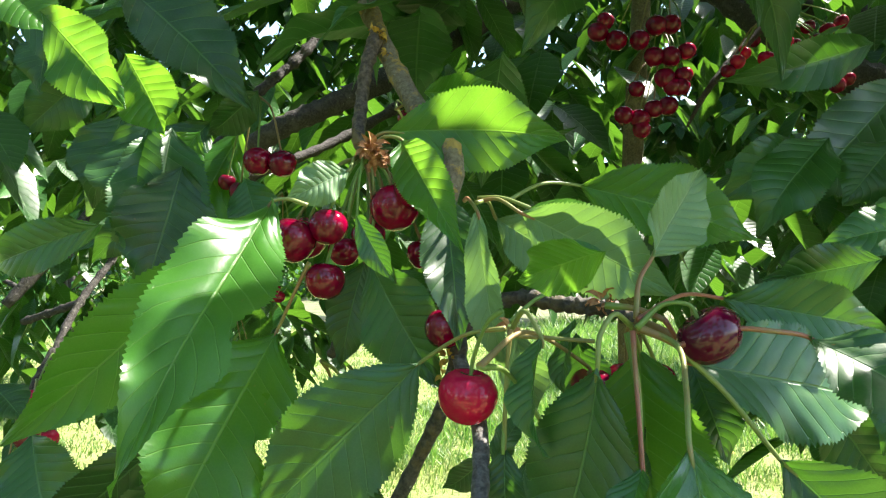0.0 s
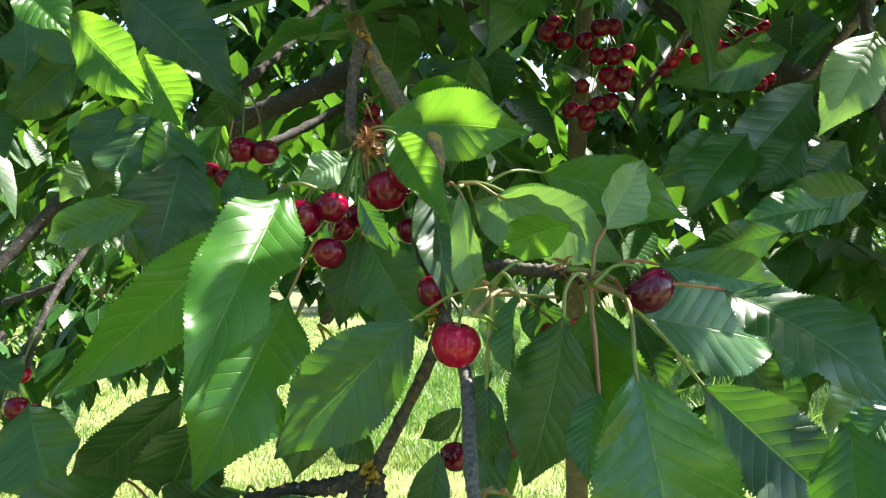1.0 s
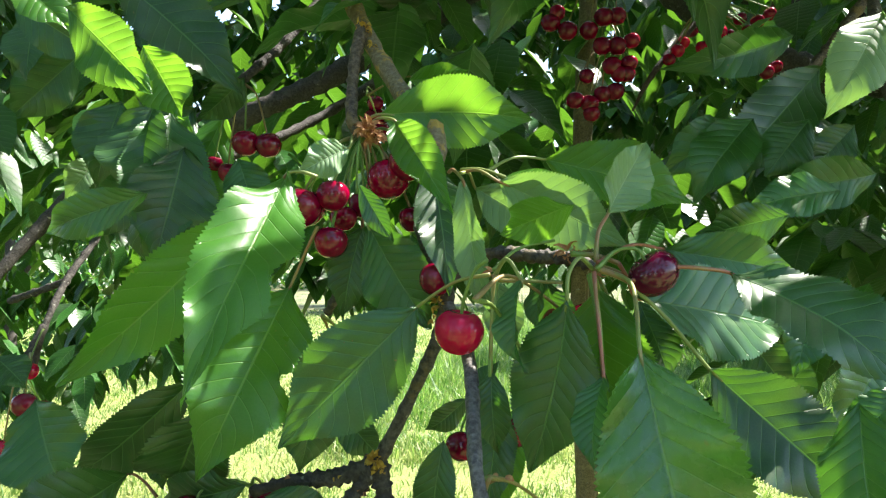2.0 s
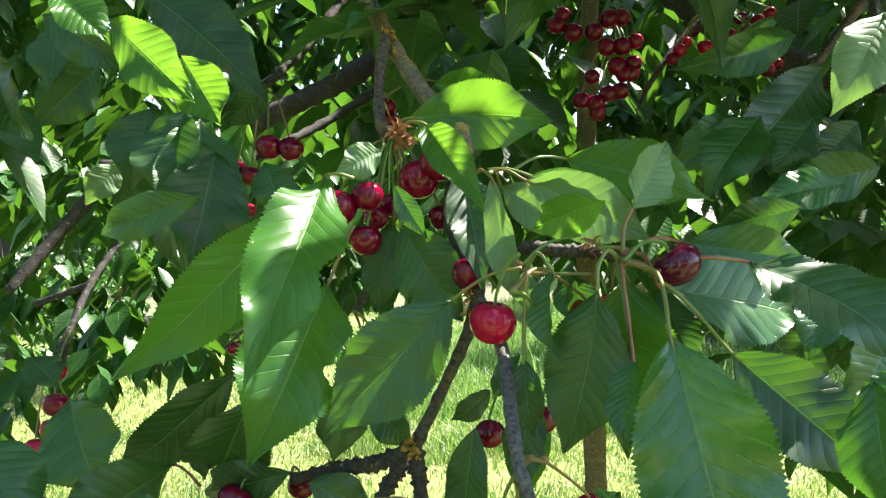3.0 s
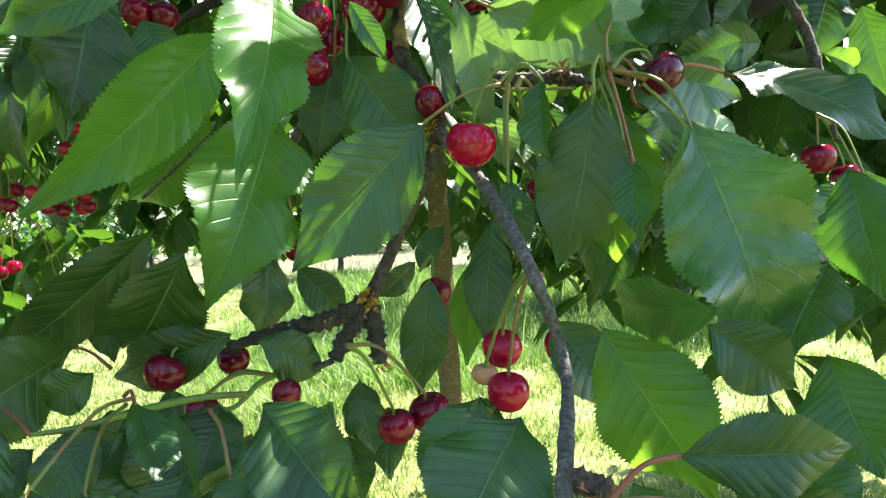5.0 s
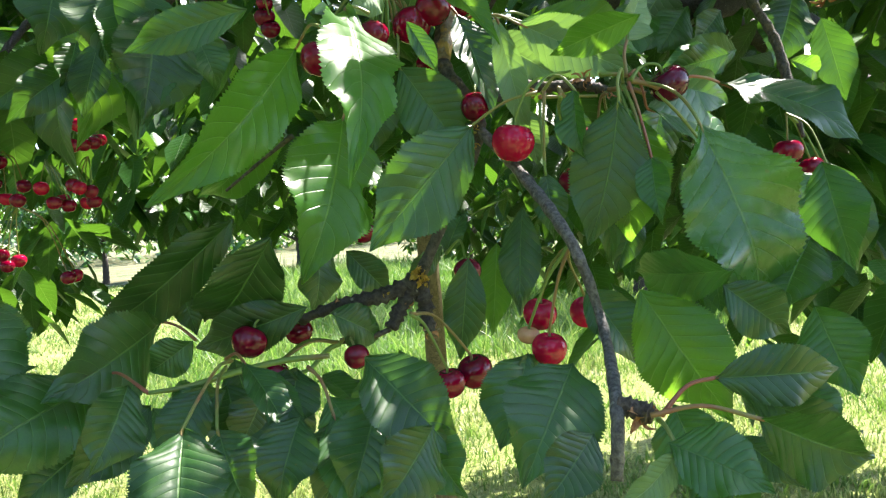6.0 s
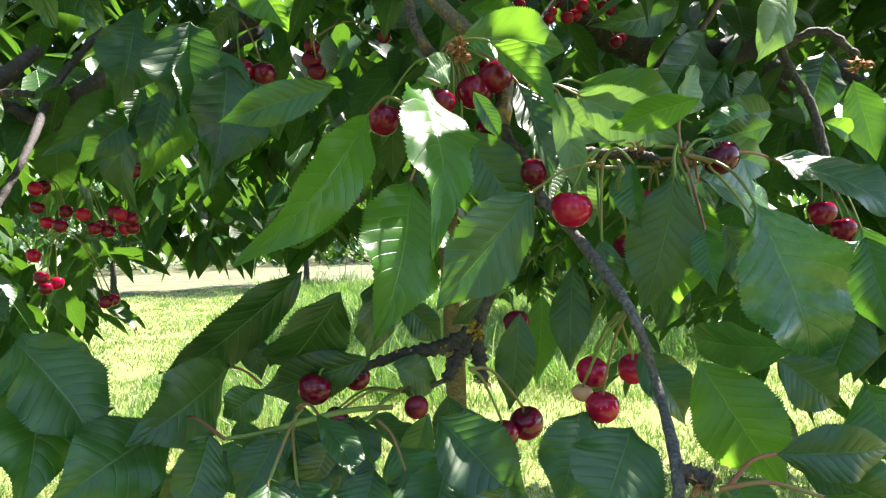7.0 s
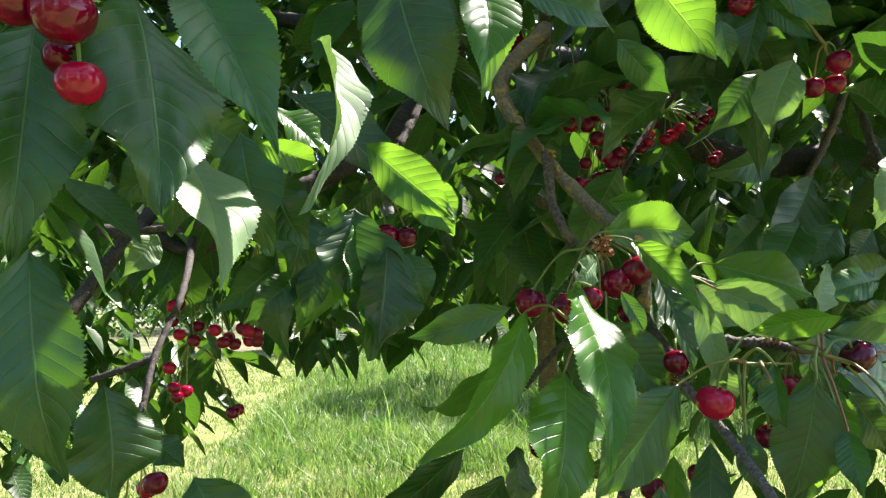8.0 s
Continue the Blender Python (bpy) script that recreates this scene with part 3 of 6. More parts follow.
SHADED = [
    (0.310, 0.521, 1.630),
    (0.325, 0.521, 1.628),
    (0.233, 0.452, 1.595),
    (0.212, 0.449, 1.579),
    (0.257, 0.396, 1.542),
    (0.231, 0.400, 1.542),
    (0.266, 0.448, 1.575),
    (-0.156, 0.500, 1.665),
    (0.155, 0.243, 1.434),
    (0.140, 0.250, 1.448),
    (0.168, 0.218, 1.475),
    (0.095, 0.193, 1.400),
    (0.092, 0.200, 1.420),
    (-0.15, 0.33, 1.34),
    (-0.10, 0.30, 1.34),
    (-0.05, 0.25, 1.345),
    (0.03, 0.17, 1.35),
    (-0.20, 0.36, 1.35),
    (-0.070, 0.246, 1.485),
    (-0.076, 0.235, 1.474),
    (0.0625, 0.263, 1.465),
    (0.0560, 0.266, 1.435),
    (-0.010, 0.305, 1.465),
    (-0.030, 0.303, 1.445),
    (0.1450, 0.285, 1.480),
    (0.0800, 0.300, 1.450),
    (0.0635, 0.2702, 1.454),
    (0.072, 0.2642, 1.474),
    (0.0593, 0.2811, 1.429),
    (-0.0201, 0.2914, 1.456),
    (-0.0023, 0.2948, 1.471),
    (-0.0354, 0.2928, 1.441),
    (0.0851, 0.1984, 1.454),
    (0.0962, 0.1878, 1.444),
    (0.0887, 0.1945, 1.441),
    (0.0843, 0.1846, 1.416),
    (0.0175, 0.1585, 1.38),
    (-0.1206, 0.88, 1.716),
    (-0.1659, 0.8638, 1.691),
    (-0.0738, 0.906, 1.748),
    (0.285, 0.5115, 1.602),
    (0.3223, 0.5282, 1.633),
    (-0.3412, 0.238, 1.615),
    (-0.3003, 0.225, 1.625),
    (-0.185, 0.2141, 1.658),
    (-0.1805, 0.2037, 1.637),
    (-0.3385, 0.2265, 1.542),
    (-0.3304, 0.2162, 1.503),
    (-0.3491, 0.5019, 1.463),
    (-0.3488, 0.4991, 1.426),
    (0.0402, 0.3681, 1.705),
    (0.0733, 0.2698, 1.439),
    (0.0691, 0.2677, 1.456),
    (0.0667, 0.2677, 1.468),
    (-0.3477, 0.2304, 1.601),
    (-0.3257, 0.2232, 1.61),
    (-0.3083, 0.2186, 1.6),
    (-0.3426, 0.2265, 1.56),
    (-0.3452, 0.2294, 1.529),
    (-0.3363, 0.2255, 1.546),
    (-0.3398, 0.2237, 1.511),
    (-0.3173, 0.9493, 1.676),
    (-0.2793, 0.9565, 1.714),
    (-0.015, 0.2912, 1.446),
]
SUNNY = [
    (0.36, 0.46, 1.76),
    (0.75, 1.0, 1.95),
    (0.46, 0.62, 1.86),
    (0.50, 0.85, 1.82),
    (0.62, 0.95, 1.90),
    (0.1389, 0.2943, 1.583),
    (0.42, 0.46, 1.60),
    (0.2264, 0.3191, 1.42),
    (-0.2121, 0.5685, 1.587),
    (-0.3919, 0.8823, 1.605),
    (-0.2998, 0.7774, 1.503),
    (-0.3852, 0.7829, 1.54),
    (-0.2698, 0.9469, 1.519),
]
branch("branch", tree, [(0.0250, 0.5100, 1.790, 0.0070), (-0.0360, 0.4760, 1.7235, 0.0066), (-0.0205, 0.4400, 1.661, 0.0052), (0.0028, 0.3968, 1.608, 0.0054), (0.023, 0.3659, 1.575, 0.0050), (0.0131, 0.3495, 1.528, 0.0046)], material=LICHEN, every=0.03, label="pale twig with yellow lichen on its bark")
branch("branch", tree, [(0.023, 0.3659, 1.575, 0.0040), (0.0131, 0.3495, 1.528, 0.0038), (0.0246, 0.3318, 1.493, 0.0042), (0.0213, 0.3369, 1.468, 0.0036), (0.0068, 0.3486, 1.434, 0.0032), (-0.0109, 0.3527, 1.399, 0.0038)], material=DARK, label="dark twig with lichen patches")
branch("branch", tree, [(-0.0192, 0.4265, 1.656, 0.0045), (-0.024, 0.4133, 1.632, 0.0036), (-0.0256, 0.4039, 1.609, 0.0034), (-0.0246, 0.3862, 1.587, 0.0036), (-0.0188, 0.388, 1.58, 0.0046)], material=BARK, every=0.012)
branch("branch", tree, [(0.0254, 0.3317, 1.495, 0.0028), (0.0484, 0.3331, 1.509, 0.0028), (0.0688, 0.3172, 1.507, 0.0031), (0.0837, 0.308, 1.506, 0.0030), (0.0936, 0.2994, 1.502, 0.0024)], material=DARK, knots=0.35, every=0.006)
branch("branch", tree, [(0.0251, 0.3316, 1.485, 0.0032), (0.0334, 0.3015, 1.458, 0.0032), (0.0308, 0.2481, 1.419, 0.0028), (0.0395, 0.2383, 1.379, 0.0023), (0.0128, 0.1919, 1.353, 0.0028), (0.0051, 0.1832, 1.325, 0.0026)], material=GREY, label="smooth grey twig")
branch("branch", tree, [(-0.0109, 0.3527, 1.399, 0.0050), (-0.0325, 0.3559, 1.391, 0.0042), (-0.0558, 0.3624, 1.388, 0.0032), (-0.0811, 0.3712, 1.38, 0.0026)], material=LIMB, knots=0.35, every=0.007)
branch("branch", tree, [(-0.0109, 0.3527, 1.399, 0.0050), (-0.0203, 0.3539, 1.387, 0.0042), (-0.0306, 0.3532, 1.371, 0.0035)], material=LIMB, knots=0.35, every=0.007)
branch("branch", tree, [(-0.0109, 0.3527, 1.399, 0.0050), (-0.0082, 0.352, 1.382, 0.0042), (-0.0076, 0.3496, 1.367, 0.0036)], material=LIMB, knots=0.35, every=0.007)
branch("branch", tree, [(0.0128, 0.1919, 1.353, 0.0036), (0.0192, 0.187, 1.351, 0.0042), (0.0236, 0.1819, 1.349, 0.0040)], material=BARK, knots=0.35, every=0.007)
branch("limb", tree, [(-0.2981, 0.975, 1.639, 0.0120), (-0.1796, 0.865, 1.684, 0.0120), (-0.1206, 0.88, 1.716, 0.0125), (-0.0532, 0.9242, 1.764, 0.0140), (0.0225, 0.9973, 1.837, 0.0160), (0.1449, 1.136, 1.957, 0.0200)], material=LIMB, label="thick grey-brown limb")
branch("branch", tree, [(-0.1304, 0.5811, 1.656, 0.0035), (-0.1123, 0.5894, 1.675, 0.0038), (-0.0911, 0.6073, 1.704, 0.0040), (-0.0616, 0.6342, 1.753, 0.0042), (-0.0394, 0.6516, 1.803, 0.0050)], material=LIMB, knots=0.3)
branch("branch", tree, [(-0.2402, 1.04, 1.76, 0.0045), (-0.2903, 0.9656, 1.674, 0.0042), (-0.3080, 0.785, 1.562, 0.0036), (-0.3205, 0.760, 1.528, 0.0034), (-0.3352, 0.7307, 1.4903, 0.0036), (-0.3430, 0.700, 1.445, 0.0032), (-0.3500, 0.690, 1.400, 0.0028)], material=LIMB, knots=0.25)
branch("branch", tree, [(-0.3352, 0.7307, 1.4903, 0.0036), (-0.365, 0.735, 1.480, 0.0036), (-0.3980, 0.745, 1.4701, 0.0036)], material=LIMB, knots=0.25)
branch("branch", tree, [(-0.3430, 0.700, 1.448, 0.0034), (-0.3490, 0.680, 1.420, 0.0030), (-0.3500, 0.665, 1.398, 0.0025)], material=LIMB, knots=0.25)
branch("branch", tree, [(-0.4266, 1.016, 1.653, 0.0100), (-0.3637, 0.9899, 1.642, 0.0095), (-0.3141, 0.9688, 1.622, 0.0090), (-0.2788, 0.9545, 1.626, 0.0100), (-0.2122, 0.9823, 1.657, 0.0060), (-0.1239, 1.056, 1.714, 0.0060), (-0.0171, 1.123, 1.795, 0.0080)], material=LIMB, knots=0.3, every=0.03)
branch("branch", tree, [(-0.4782, 0.8492, 1.481, 0.0060), (-0.4356, 0.8844, 1.549, 0.0080), (-0.3907, 0.9295, 1.622, 0.0090), (-0.3527, 0.9753, 1.676, 0.0095), (-0.3227, 1.032, 1.723, 0.0080)], material=LIMB, knots=0.12)
branch("branch", tree, [(-0.3864, 0.919, 1.637, 0.0040), (-0.3472, 0.9131, 1.644, 0.0040), (-0.3135, 0.9079, 1.643, 0.0035)], material=DARK, knots=0.4, every=0.012)
branch("branch", tree, [(0.3024, 0.8794, 1.694, 0.0015), (0.324, 0.877, 1.734, 0.0035), (0.3677, 0.8927, 1.786, 0.0045), (0.44, 0.9159, 1.858, 0.0050), (0.4932, 0.9109, 1.913, 0.0060), (0.5978, 0.9507, 2.038, 0.0070), (0.71, 0.9895, 2.18, 0.0090)], material=LIMB)
branch("branch", tree, [(0.3018, 0.53, 1.619, 0.0010), (0.3132, 0.5288, 1.637, 0.0020), (0.3473, 0.5457, 1.665, 0.0035), (0.3745, 0.5531, 1.694, 0.0040), (0.425, 0.5784, 1.746, 0.0050), (0.5077, 0.6307, 1.833, 0.0060), (0.613, 0.7006, 1.955, 0.0070), (0.731, 0.7887, 2.12, 0.0080)], material=BARK, knots=0.3)
branch("branch", tree, [(0.4426, 0.6261, 1.94, 0.0050), (0.3531, 0.4821, 1.729, 0.0040), (0.3263, 0.4241, 1.615, 0.0036), (0.3295, 0.3994, 1.566, 0.0036), (0.3282, 0.3881, 1.538, 0.0040), (0.3244, 0.3778, 1.509, 0.0035), (0.3223, 0.3667, 1.478, 0.0012)], material=DARK, knots=0.25)
branch("limb", tree, [(0.4131, 1.108, 1.951, 0.0160), (0.5065, 1.065, 1.853, 0.0210), (0.5804, 1.046, 1.802, 0.0240), (0.7034, 1.032, 1.773, 0.0240), (0.8907, 1.047, 1.802, 0.0260), (1.176, 1.109, 1.932, 0.0300)], material=LIMB)
branch("branch", tree, [(0.3263, 0.4241, 1.615, 0.0040), (0.3441, 0.3954, 1.622, 0.0035), (0.3532, 0.369, 1.595, 0.0030)], material=DARK, knots=0.3)
branch("branch", tree, [(-0.021, 0.3948, 1.51, 0.0022), (-0.0282, 0.4044, 1.502, 0.0021), (-0.0437, 0.4288, 1.474, 0.0024)], material=DARK, knots=0.3, every=0.008)
branch("branch", tree, [(-0.0833, 0.3367, 1.484, 0.0014), (-0.0964, 0.3517, 1.474, 0.0010), (-0.1163, 0.3693, 1.458, 0.0008)], material=DARK, knots=0.2)
branch("shoot", tree, [(-0.0761, 0.3208, 1.366, 0.0014), (-0.0988, 0.3301, 1.365, 0.0016), (-0.126, 0.3304, 1.362, 0.0018), (-0.1462, 0.3331, 1.358, 0.0015), (-0.1656, 0.3357, 1.357, 0.0010)], material=STALK, knots=0.05, label="green young shoot")
branch("shoot", tree, [(-0.0606, 0.3577, 1.366, 0.0018), (-0.0689, 0.3589, 1.362, 0.0014), (-0.0812, 0.3555, 1.353, 0.0012), (-0.0959, 0.3578, 1.354, 0.0010)], material=STALK, knots=0.05, label="green young shoot")
branch("shoot", tree, [(-0.0306, 0.3532, 1.371, 0.0016), (-0.0471, 0.3556, 1.366, 0.0015), (-0.0606, 0.3577, 1.367, 0.0018)], material=DARK, knots=0.1)
branch("branch", tree, [(0.0936, 0.2994, 1.502, 0.0015), (0.0967, 0.2836, 1.5, 0.0015), (0.1037, 0.2775, 1.496, 0.0013)], material=STALK, knots=0.1)
leaf(tree, (-0.0532, 0.3220, 1.549), (-0.0774, 0.2240, 1.4653), (0.16, -0.66, 0.73), 0.041, 9, 0.023, sway=-0.018, turn_tip=-6, wave=1.2, cut=0.3, material=LEAF_LIT, node=(-0.0389, 0.3259, 1.548))
leaf(tree, (-0.0758, 0.3461, 1.533), (-0.1538, 0.3029, 1.449), (0.4826, -0.8758, 0.0016), 0.038, 12, 0.08, material=LEAF_LIT, node=(-0.0756, 0.2832, 1.528))
leaf(tree, (-0.0843, 0.3479, 1.508), (-0.1247, 0.46, 1.45), (-0.0942, -0.4842, -0.8698), 0.032, 12, 0.05, material=LEAF_LIT)
leaf(tree, (-0.054, 0.3382, 1.494), (-0.0881, 0.2882, 1.412), (0.2772, -0.868, 0.412), 0.055, 6, 0.05, material=LEAF_LIT, node=(-0.0399, 0.3365, 1.524), cut=0.5)
leaf(tree, (0.0101, 0.3072, 1.4843), (-0.0556, 0.3030, 1.42), (0.05, -0.985, 0.05), 0.046, 4, 0.03, turn_tip=6, wave=0.5, node=(0.0422, 0.2909, 1.499))
leaf(tree, (-0.0091, 0.3612, 1.5861), (0.0803, 0.3663, 1.585), (0.054, -0.9829, -0.12), 0.040, 8, -0.055, sway=-0.03, material=LEAF_LIT, turn_tip=4, wave=0.5, node=(-0.0226, 0.3643, 1.575))
leaf(tree, (0.0082, 0.3813, 1.61), (0.0429, 0.3787, 1.614), (-0.0019, -0.8564, -0.5163), 0.019, 12, 0.1, material=LEAF_LIT)
leaf(tree, (-0.0006, 0.3399, 1.579), (0.0264, 0.3008, 1.528), (-0.3164, -0.8289, 0.4614), 0.021, 20, 0.08, material=LEAF_LIT, node=(-0.0148, 0.3636, 1.58))
leaf(tree, (-0.0237, 0.3445, 1.566), (-0.0485, 0.3266, 1.55), (0.5024, -0.8489, 0.1646), 0.019, 12, 0.05, wave=1.2, material=PALE, node=(-0.0226, 0.3643, 1.575))
leaf(tree, (-0.0181, 0.3245, 1.544), (-0.0014, 0.3227, 1.515), (-0.2008, -0.9782, -0.0539), 0.012, 18, 0.05)
leaf(tree, (-0.0185, 0.3650, 1.5265), (-0.0306, 0.3690, 1.4738), (-0.4504, -0.8595, 0.2417), 0.028, 8, 0.04, turn_tip=0, node=(-0.0147, 0.3643, 1.549))
leaf(tree, (-0.0150, 0.3500, 1.525), (0.0170, 0.3350, 1.4705), (-0.35, -0.93, -0.05), 0.038, 8, 0.04, wave=0.6, turn_tip=0, node=(-0.0129, 0.3541, 1.548))
leaf(tree, (0.0190, 0.3405, 1.5550), (0.0258, 0.3101, 1.4900), (0.10, -0.93, 0.30), 0.027, 10, 0.03, turn_tip=0, node=(0.0008, 0.3625, 1.578))
leaf(tree, (0.0325, 0.3150, 1.5450), (0.0440, 0.3050, 1.4730), (-0.5762, -0.8166, -0.034), 0.017, 14, 0.04, material=PALE, turn_tip=0, node=(0.0280, 0.3420, 1.5520))
leaf(tree, (0.0506, 0.3243, 1.5455), (0.1071, 0.2921, 1.5110), (-0.34, -0.88, -0.20), 0.034, 5, -0.04, material=PALE, node=(0.0330, 0.3393, 1.551), turn_tip=8)
leaf(tree, (0.043, 0.3553, 1.545), (0.0869, 0.3379, 1.516), (-0.3219, -0.9435, 0.0789), 0.027, 12, 0.05, material=PALE, node=(0.033, 0.3306, 1.55))
leaf(tree, (0.055, 0.329, 1.548), (0.0991, 0.3061, 1.528), (-0.44, -0.8962, 0.0567), 0.020, 12, 0.05, node=(0.0339, 0.3405, 1.553))
leaf(tree, (0.0672, 0.2314, 1.526), (0.0436, 0.2805, 1.516), (-0.7851, -0.4644, -0.4098), 0.019, 18, -0.08, material=LEAF_LIT)
leaf(tree, (0.0834, 0.3668, 1.562), (0.1669, 0.3511, 1.535), (-0.1025, -0.9634, 0.2475), 0.037, 15, 0.05, material=LEAF_LIT, node=(0.0464, 0.3496, 1.552))
leaf(tree, (0.0938, 0.2790, 1.5253), (0.1165, 0.2893, 1.5597), (0.45, -0.88, 0.05), 0.025, 14, -0.022, material=PALE, node=(0.0857, 0.27, 1.5041), via=[(0.0879, 0.274, 1.517)], turn_tip=0)
leaf(tree, (0.3027, 0.3948, 1.657), (0.2566, 0.3759, 1.59), (-0.0139, -0.9597, 0.2807), 0.039, 12, 0.05, material=PALE)
leaf(tree, (0.1400, 0.2600, 1.4990), (0.1790, 0.2015, 1.463), (-0.16, -0.62, 0.76), 0.040, 10, 0.05, turn_tip=0, node=(0.0967, 0.26, 1.4955), via=[(0.1133, 0.258, 1.5014), (0.1273, 0.257, 1.5010)])
leaf(tree, (0.1315, 0.3142, 1.51), (0.2011, 0.3093, 1.497), (-0.0633, -0.9973, 0.0362), 0.027, 12, 0.05, node=(0.0858, 0.2675, 1.504))
leaf(tree, (0.1056, 0.2797, 1.4885), (0.1910, 0.3000, 1.4724), (0.25, -0.85, 0.45), 0.044, 5, 0.029, sway=0.02, turn_tip=0, node=(0.0971, 0.275, 1.5035))
leaf(tree, (0.1562, 0.3269, 1.5), (0.1925, 0.321, 1.481), (-0.1876, -0.9809, -0.0515), 0.021, 12, 0.05)
leaf(tree, (0.0697, 0.2564, 1.4894), (0.055, 0.2697, 1.4145), (-0.62, -0.784, 0.02), 0.040, 3, 0.003, sway=-0.034, turn_tip=0, wave=0.5, node=(0.0845, 0.272, 1.5016), via=[(0.0765, 0.262, 1.506), (0.0708, 0.258, 1.499)])
leaf(tree, (0.1059, 0.3192, 1.485), (0.0958, 0.3089, 1.398), (-0.5445, -0.8232, 0.161), 0.027, 12, 0.05)
leaf(tree, (0.1181, 0.3122, 1.485), (0.1298, 0.2995, 1.445), (-0.1486, -0.955, 0.2567), 0.023, 12, 0.05)
leaf(tree, (0.1264, 0.3201, 1.434), (0.1079, 0.3221, 1.392), (-0.4691, -0.8678, 0.164), 0.021, 12, 0.05)
leaf(tree, (0.0871, 0.2186, 1.4728), (0.0985, 0.183, 1.372), (-0.38, -0.72, 0.58), 0.050, 8, 0.05, material=WAXY_SHEEN, node=(0.0857, 0.27, 1.5017), curl=0.3, turn_tip=-10, wave=1.8, via=[(0.0951, 0.255, 1.4964), (0.0915, 0.235, 1.4868)])
leaf(tree, (0.1290, 0.2576, 1.4596), (0.1790, 0.2280, 1.4080), (-0.10, -0.95, 0.10), 0.040, 6, -0.03, node=(0.0983, 0.262, 1.4942), via=[(0.1127, 0.26, 1.4802)], turn_tip=5)
leaf(tree, (0.0531, 0.272, 1.4976), (0.0489, 0.262, 1.4590), (-0.93, -0.34, 0.16), 0.018, 20, 0.04, node=(0.0442, 0.29, 1.4983), via=[(0.0483, 0.28, 1.506)], turn_tip=0)
leaf(tree, (0.0706, 0.3047, 1.502), (0.0637, 0.295, 1.47), (-0.919, -0.2798, 0.2779), 0.015, 20, 0.05)
leaf(tree, (0.099, 0.2972, 1.475), (0.1039, 0.2877, 1.434), (0.2361, -0.9391, 0.2497), 0.025, 12, 0.05)
leaf(tree, (0.0717, 0.3088, 1.496), (0.08, 0.3089, 1.463), (-0.5132, -0.8482, -0.131), 0.021, 12, 0.05)
leaf(tree, (0.0485, 0.3206, 1.496), (0.057, 0.3207, 1.462), (-0.2372, -0.9695, -0.062), 0.020, 12, 0.05, material=PALE)
leaf(tree, (0.0416, 0.2868, 1.456), (0.043, 0.2825, 1.419), (-0.3972, -0.9131, 0.0921), 0.018, 12, 0.05, node=(0.0436, 0.2858, 1.499))
leaf(tree, (0.0822, 0.2487, 1.459), (0.0712, 0.2301, 1.426), (-0.744, -0.4453, 0.4981), 0.017, 12, 0.05, node=(0.0836, 0.2658, 1.5))
leaf(tree, (0.352, 0.5455, 1.661), (0.2338, 0.4963, 1.553), (0.0902, -0.9397, 0.33), 0.052, 8, 0.05)
leaf(tree, (0.3207, 0.4296, 1.56), (0.2446, 0.4354, 1.547), (-0.0708, -0.9968, -0.0367), 0.034, 12, 0.1)
leaf(tree, (0.3522, 0.5847, 1.701), (0.2302, 0.5545, 1.661), (0.3213, -0.898, -0.3006), 0.038, 12, 0.05)
leaf(tree, (0.2069, 0.3889, 1.51), (0.183, 0.3919, 1.451), (-0.016, -0.9989, -0.0446), 0.041, 12, 0.05)
leaf(tree, (0.2313, 0.3576, 1.481), (0.2126, 0.3397, 1.442), (-0.1483, -0.8664, 0.4769), 0.026, 12, 0.05)
leaf(tree, (0.2598, 0.3359, 1.458), (0.2207, 0.3197, 1.414), (0.1548, -0.9633, 0.2193), 0.039, 12, 0.05)
leaf(tree, (0.1961, 0.3606, 1.461), (0.2314, 0.3591, 1.41), (-0.1761, -0.9801, -0.0921), 0.036, 12, 0.05)
leaf(tree, (0.2239, 0.2686, 1.447), (0.195, 0.2713, 1.419), (-0.5008, -0.7399, 0.4491), 0.023, 12, 0.05)
leaf(tree, (0.2721, 0.5323, 1.615), (0.2078, 0.5179, 1.571), (0.1183, -0.9815, 0.1507), 0.041, 12, 0.05)
leaf(tree, (0.3062, 0.4299, 1.593), (0.2758, 0.4328, 1.563), (-0.1082, -0.994, 0.0138), 0.027, 12, 0.05)
leaf(tree, (0.2498, 0.4562, 1.603), (0.1996, 0.4426, 1.547), (-0.3228, -0.8123, 0.4858), 0.043, 12, 0.05)
leaf(tree, (0.3127, 0.4457, 1.563), (0.2541, 0.4343, 1.553), (0.2437, -0.8795, -0.4087), 0.034, 12, 0.05)
leaf(tree, (-0.2319, 0.4176, 1.681), (-0.1942, 0.4155, 1.648), (0.3589, -0.8109, 0.4621), 0.032, 12, 0.05, material=LEAF_LIT)
leaf(tree, (-0.209, 0.5253, 1.723), (-0.1122, 0.5101, 1.631), (0.2242, -0.8956, 0.3842), 0.057, 12, 0.05)
leaf(tree, (-0.298, 0.5522, 1.713), (-0.2327, 0.5683, 1.671), (0.1625, -0.9791, -0.1225), 0.041, 12, 0.05)
leaf(tree, (-0.3061, 0.6933, 1.71), (-0.3669, 0.6791, 1.644), (0.4049, -0.8964, -0.1802), 0.051, 12, 0.05)
leaf(tree, (-0.3377, 0.6748, 1.744), (-0.3384, 0.6562, 1.676), (0.0018, -0.9646, 0.2637), 0.042, 12, 0.05)
leaf(tree, (-0.1719, 0.5847, 1.63), (-0.2143, 0.5694, 1.553), (0.0582, -0.9848, 0.1635), 0.055, 12, 0.05, material=LEAF_LIT)
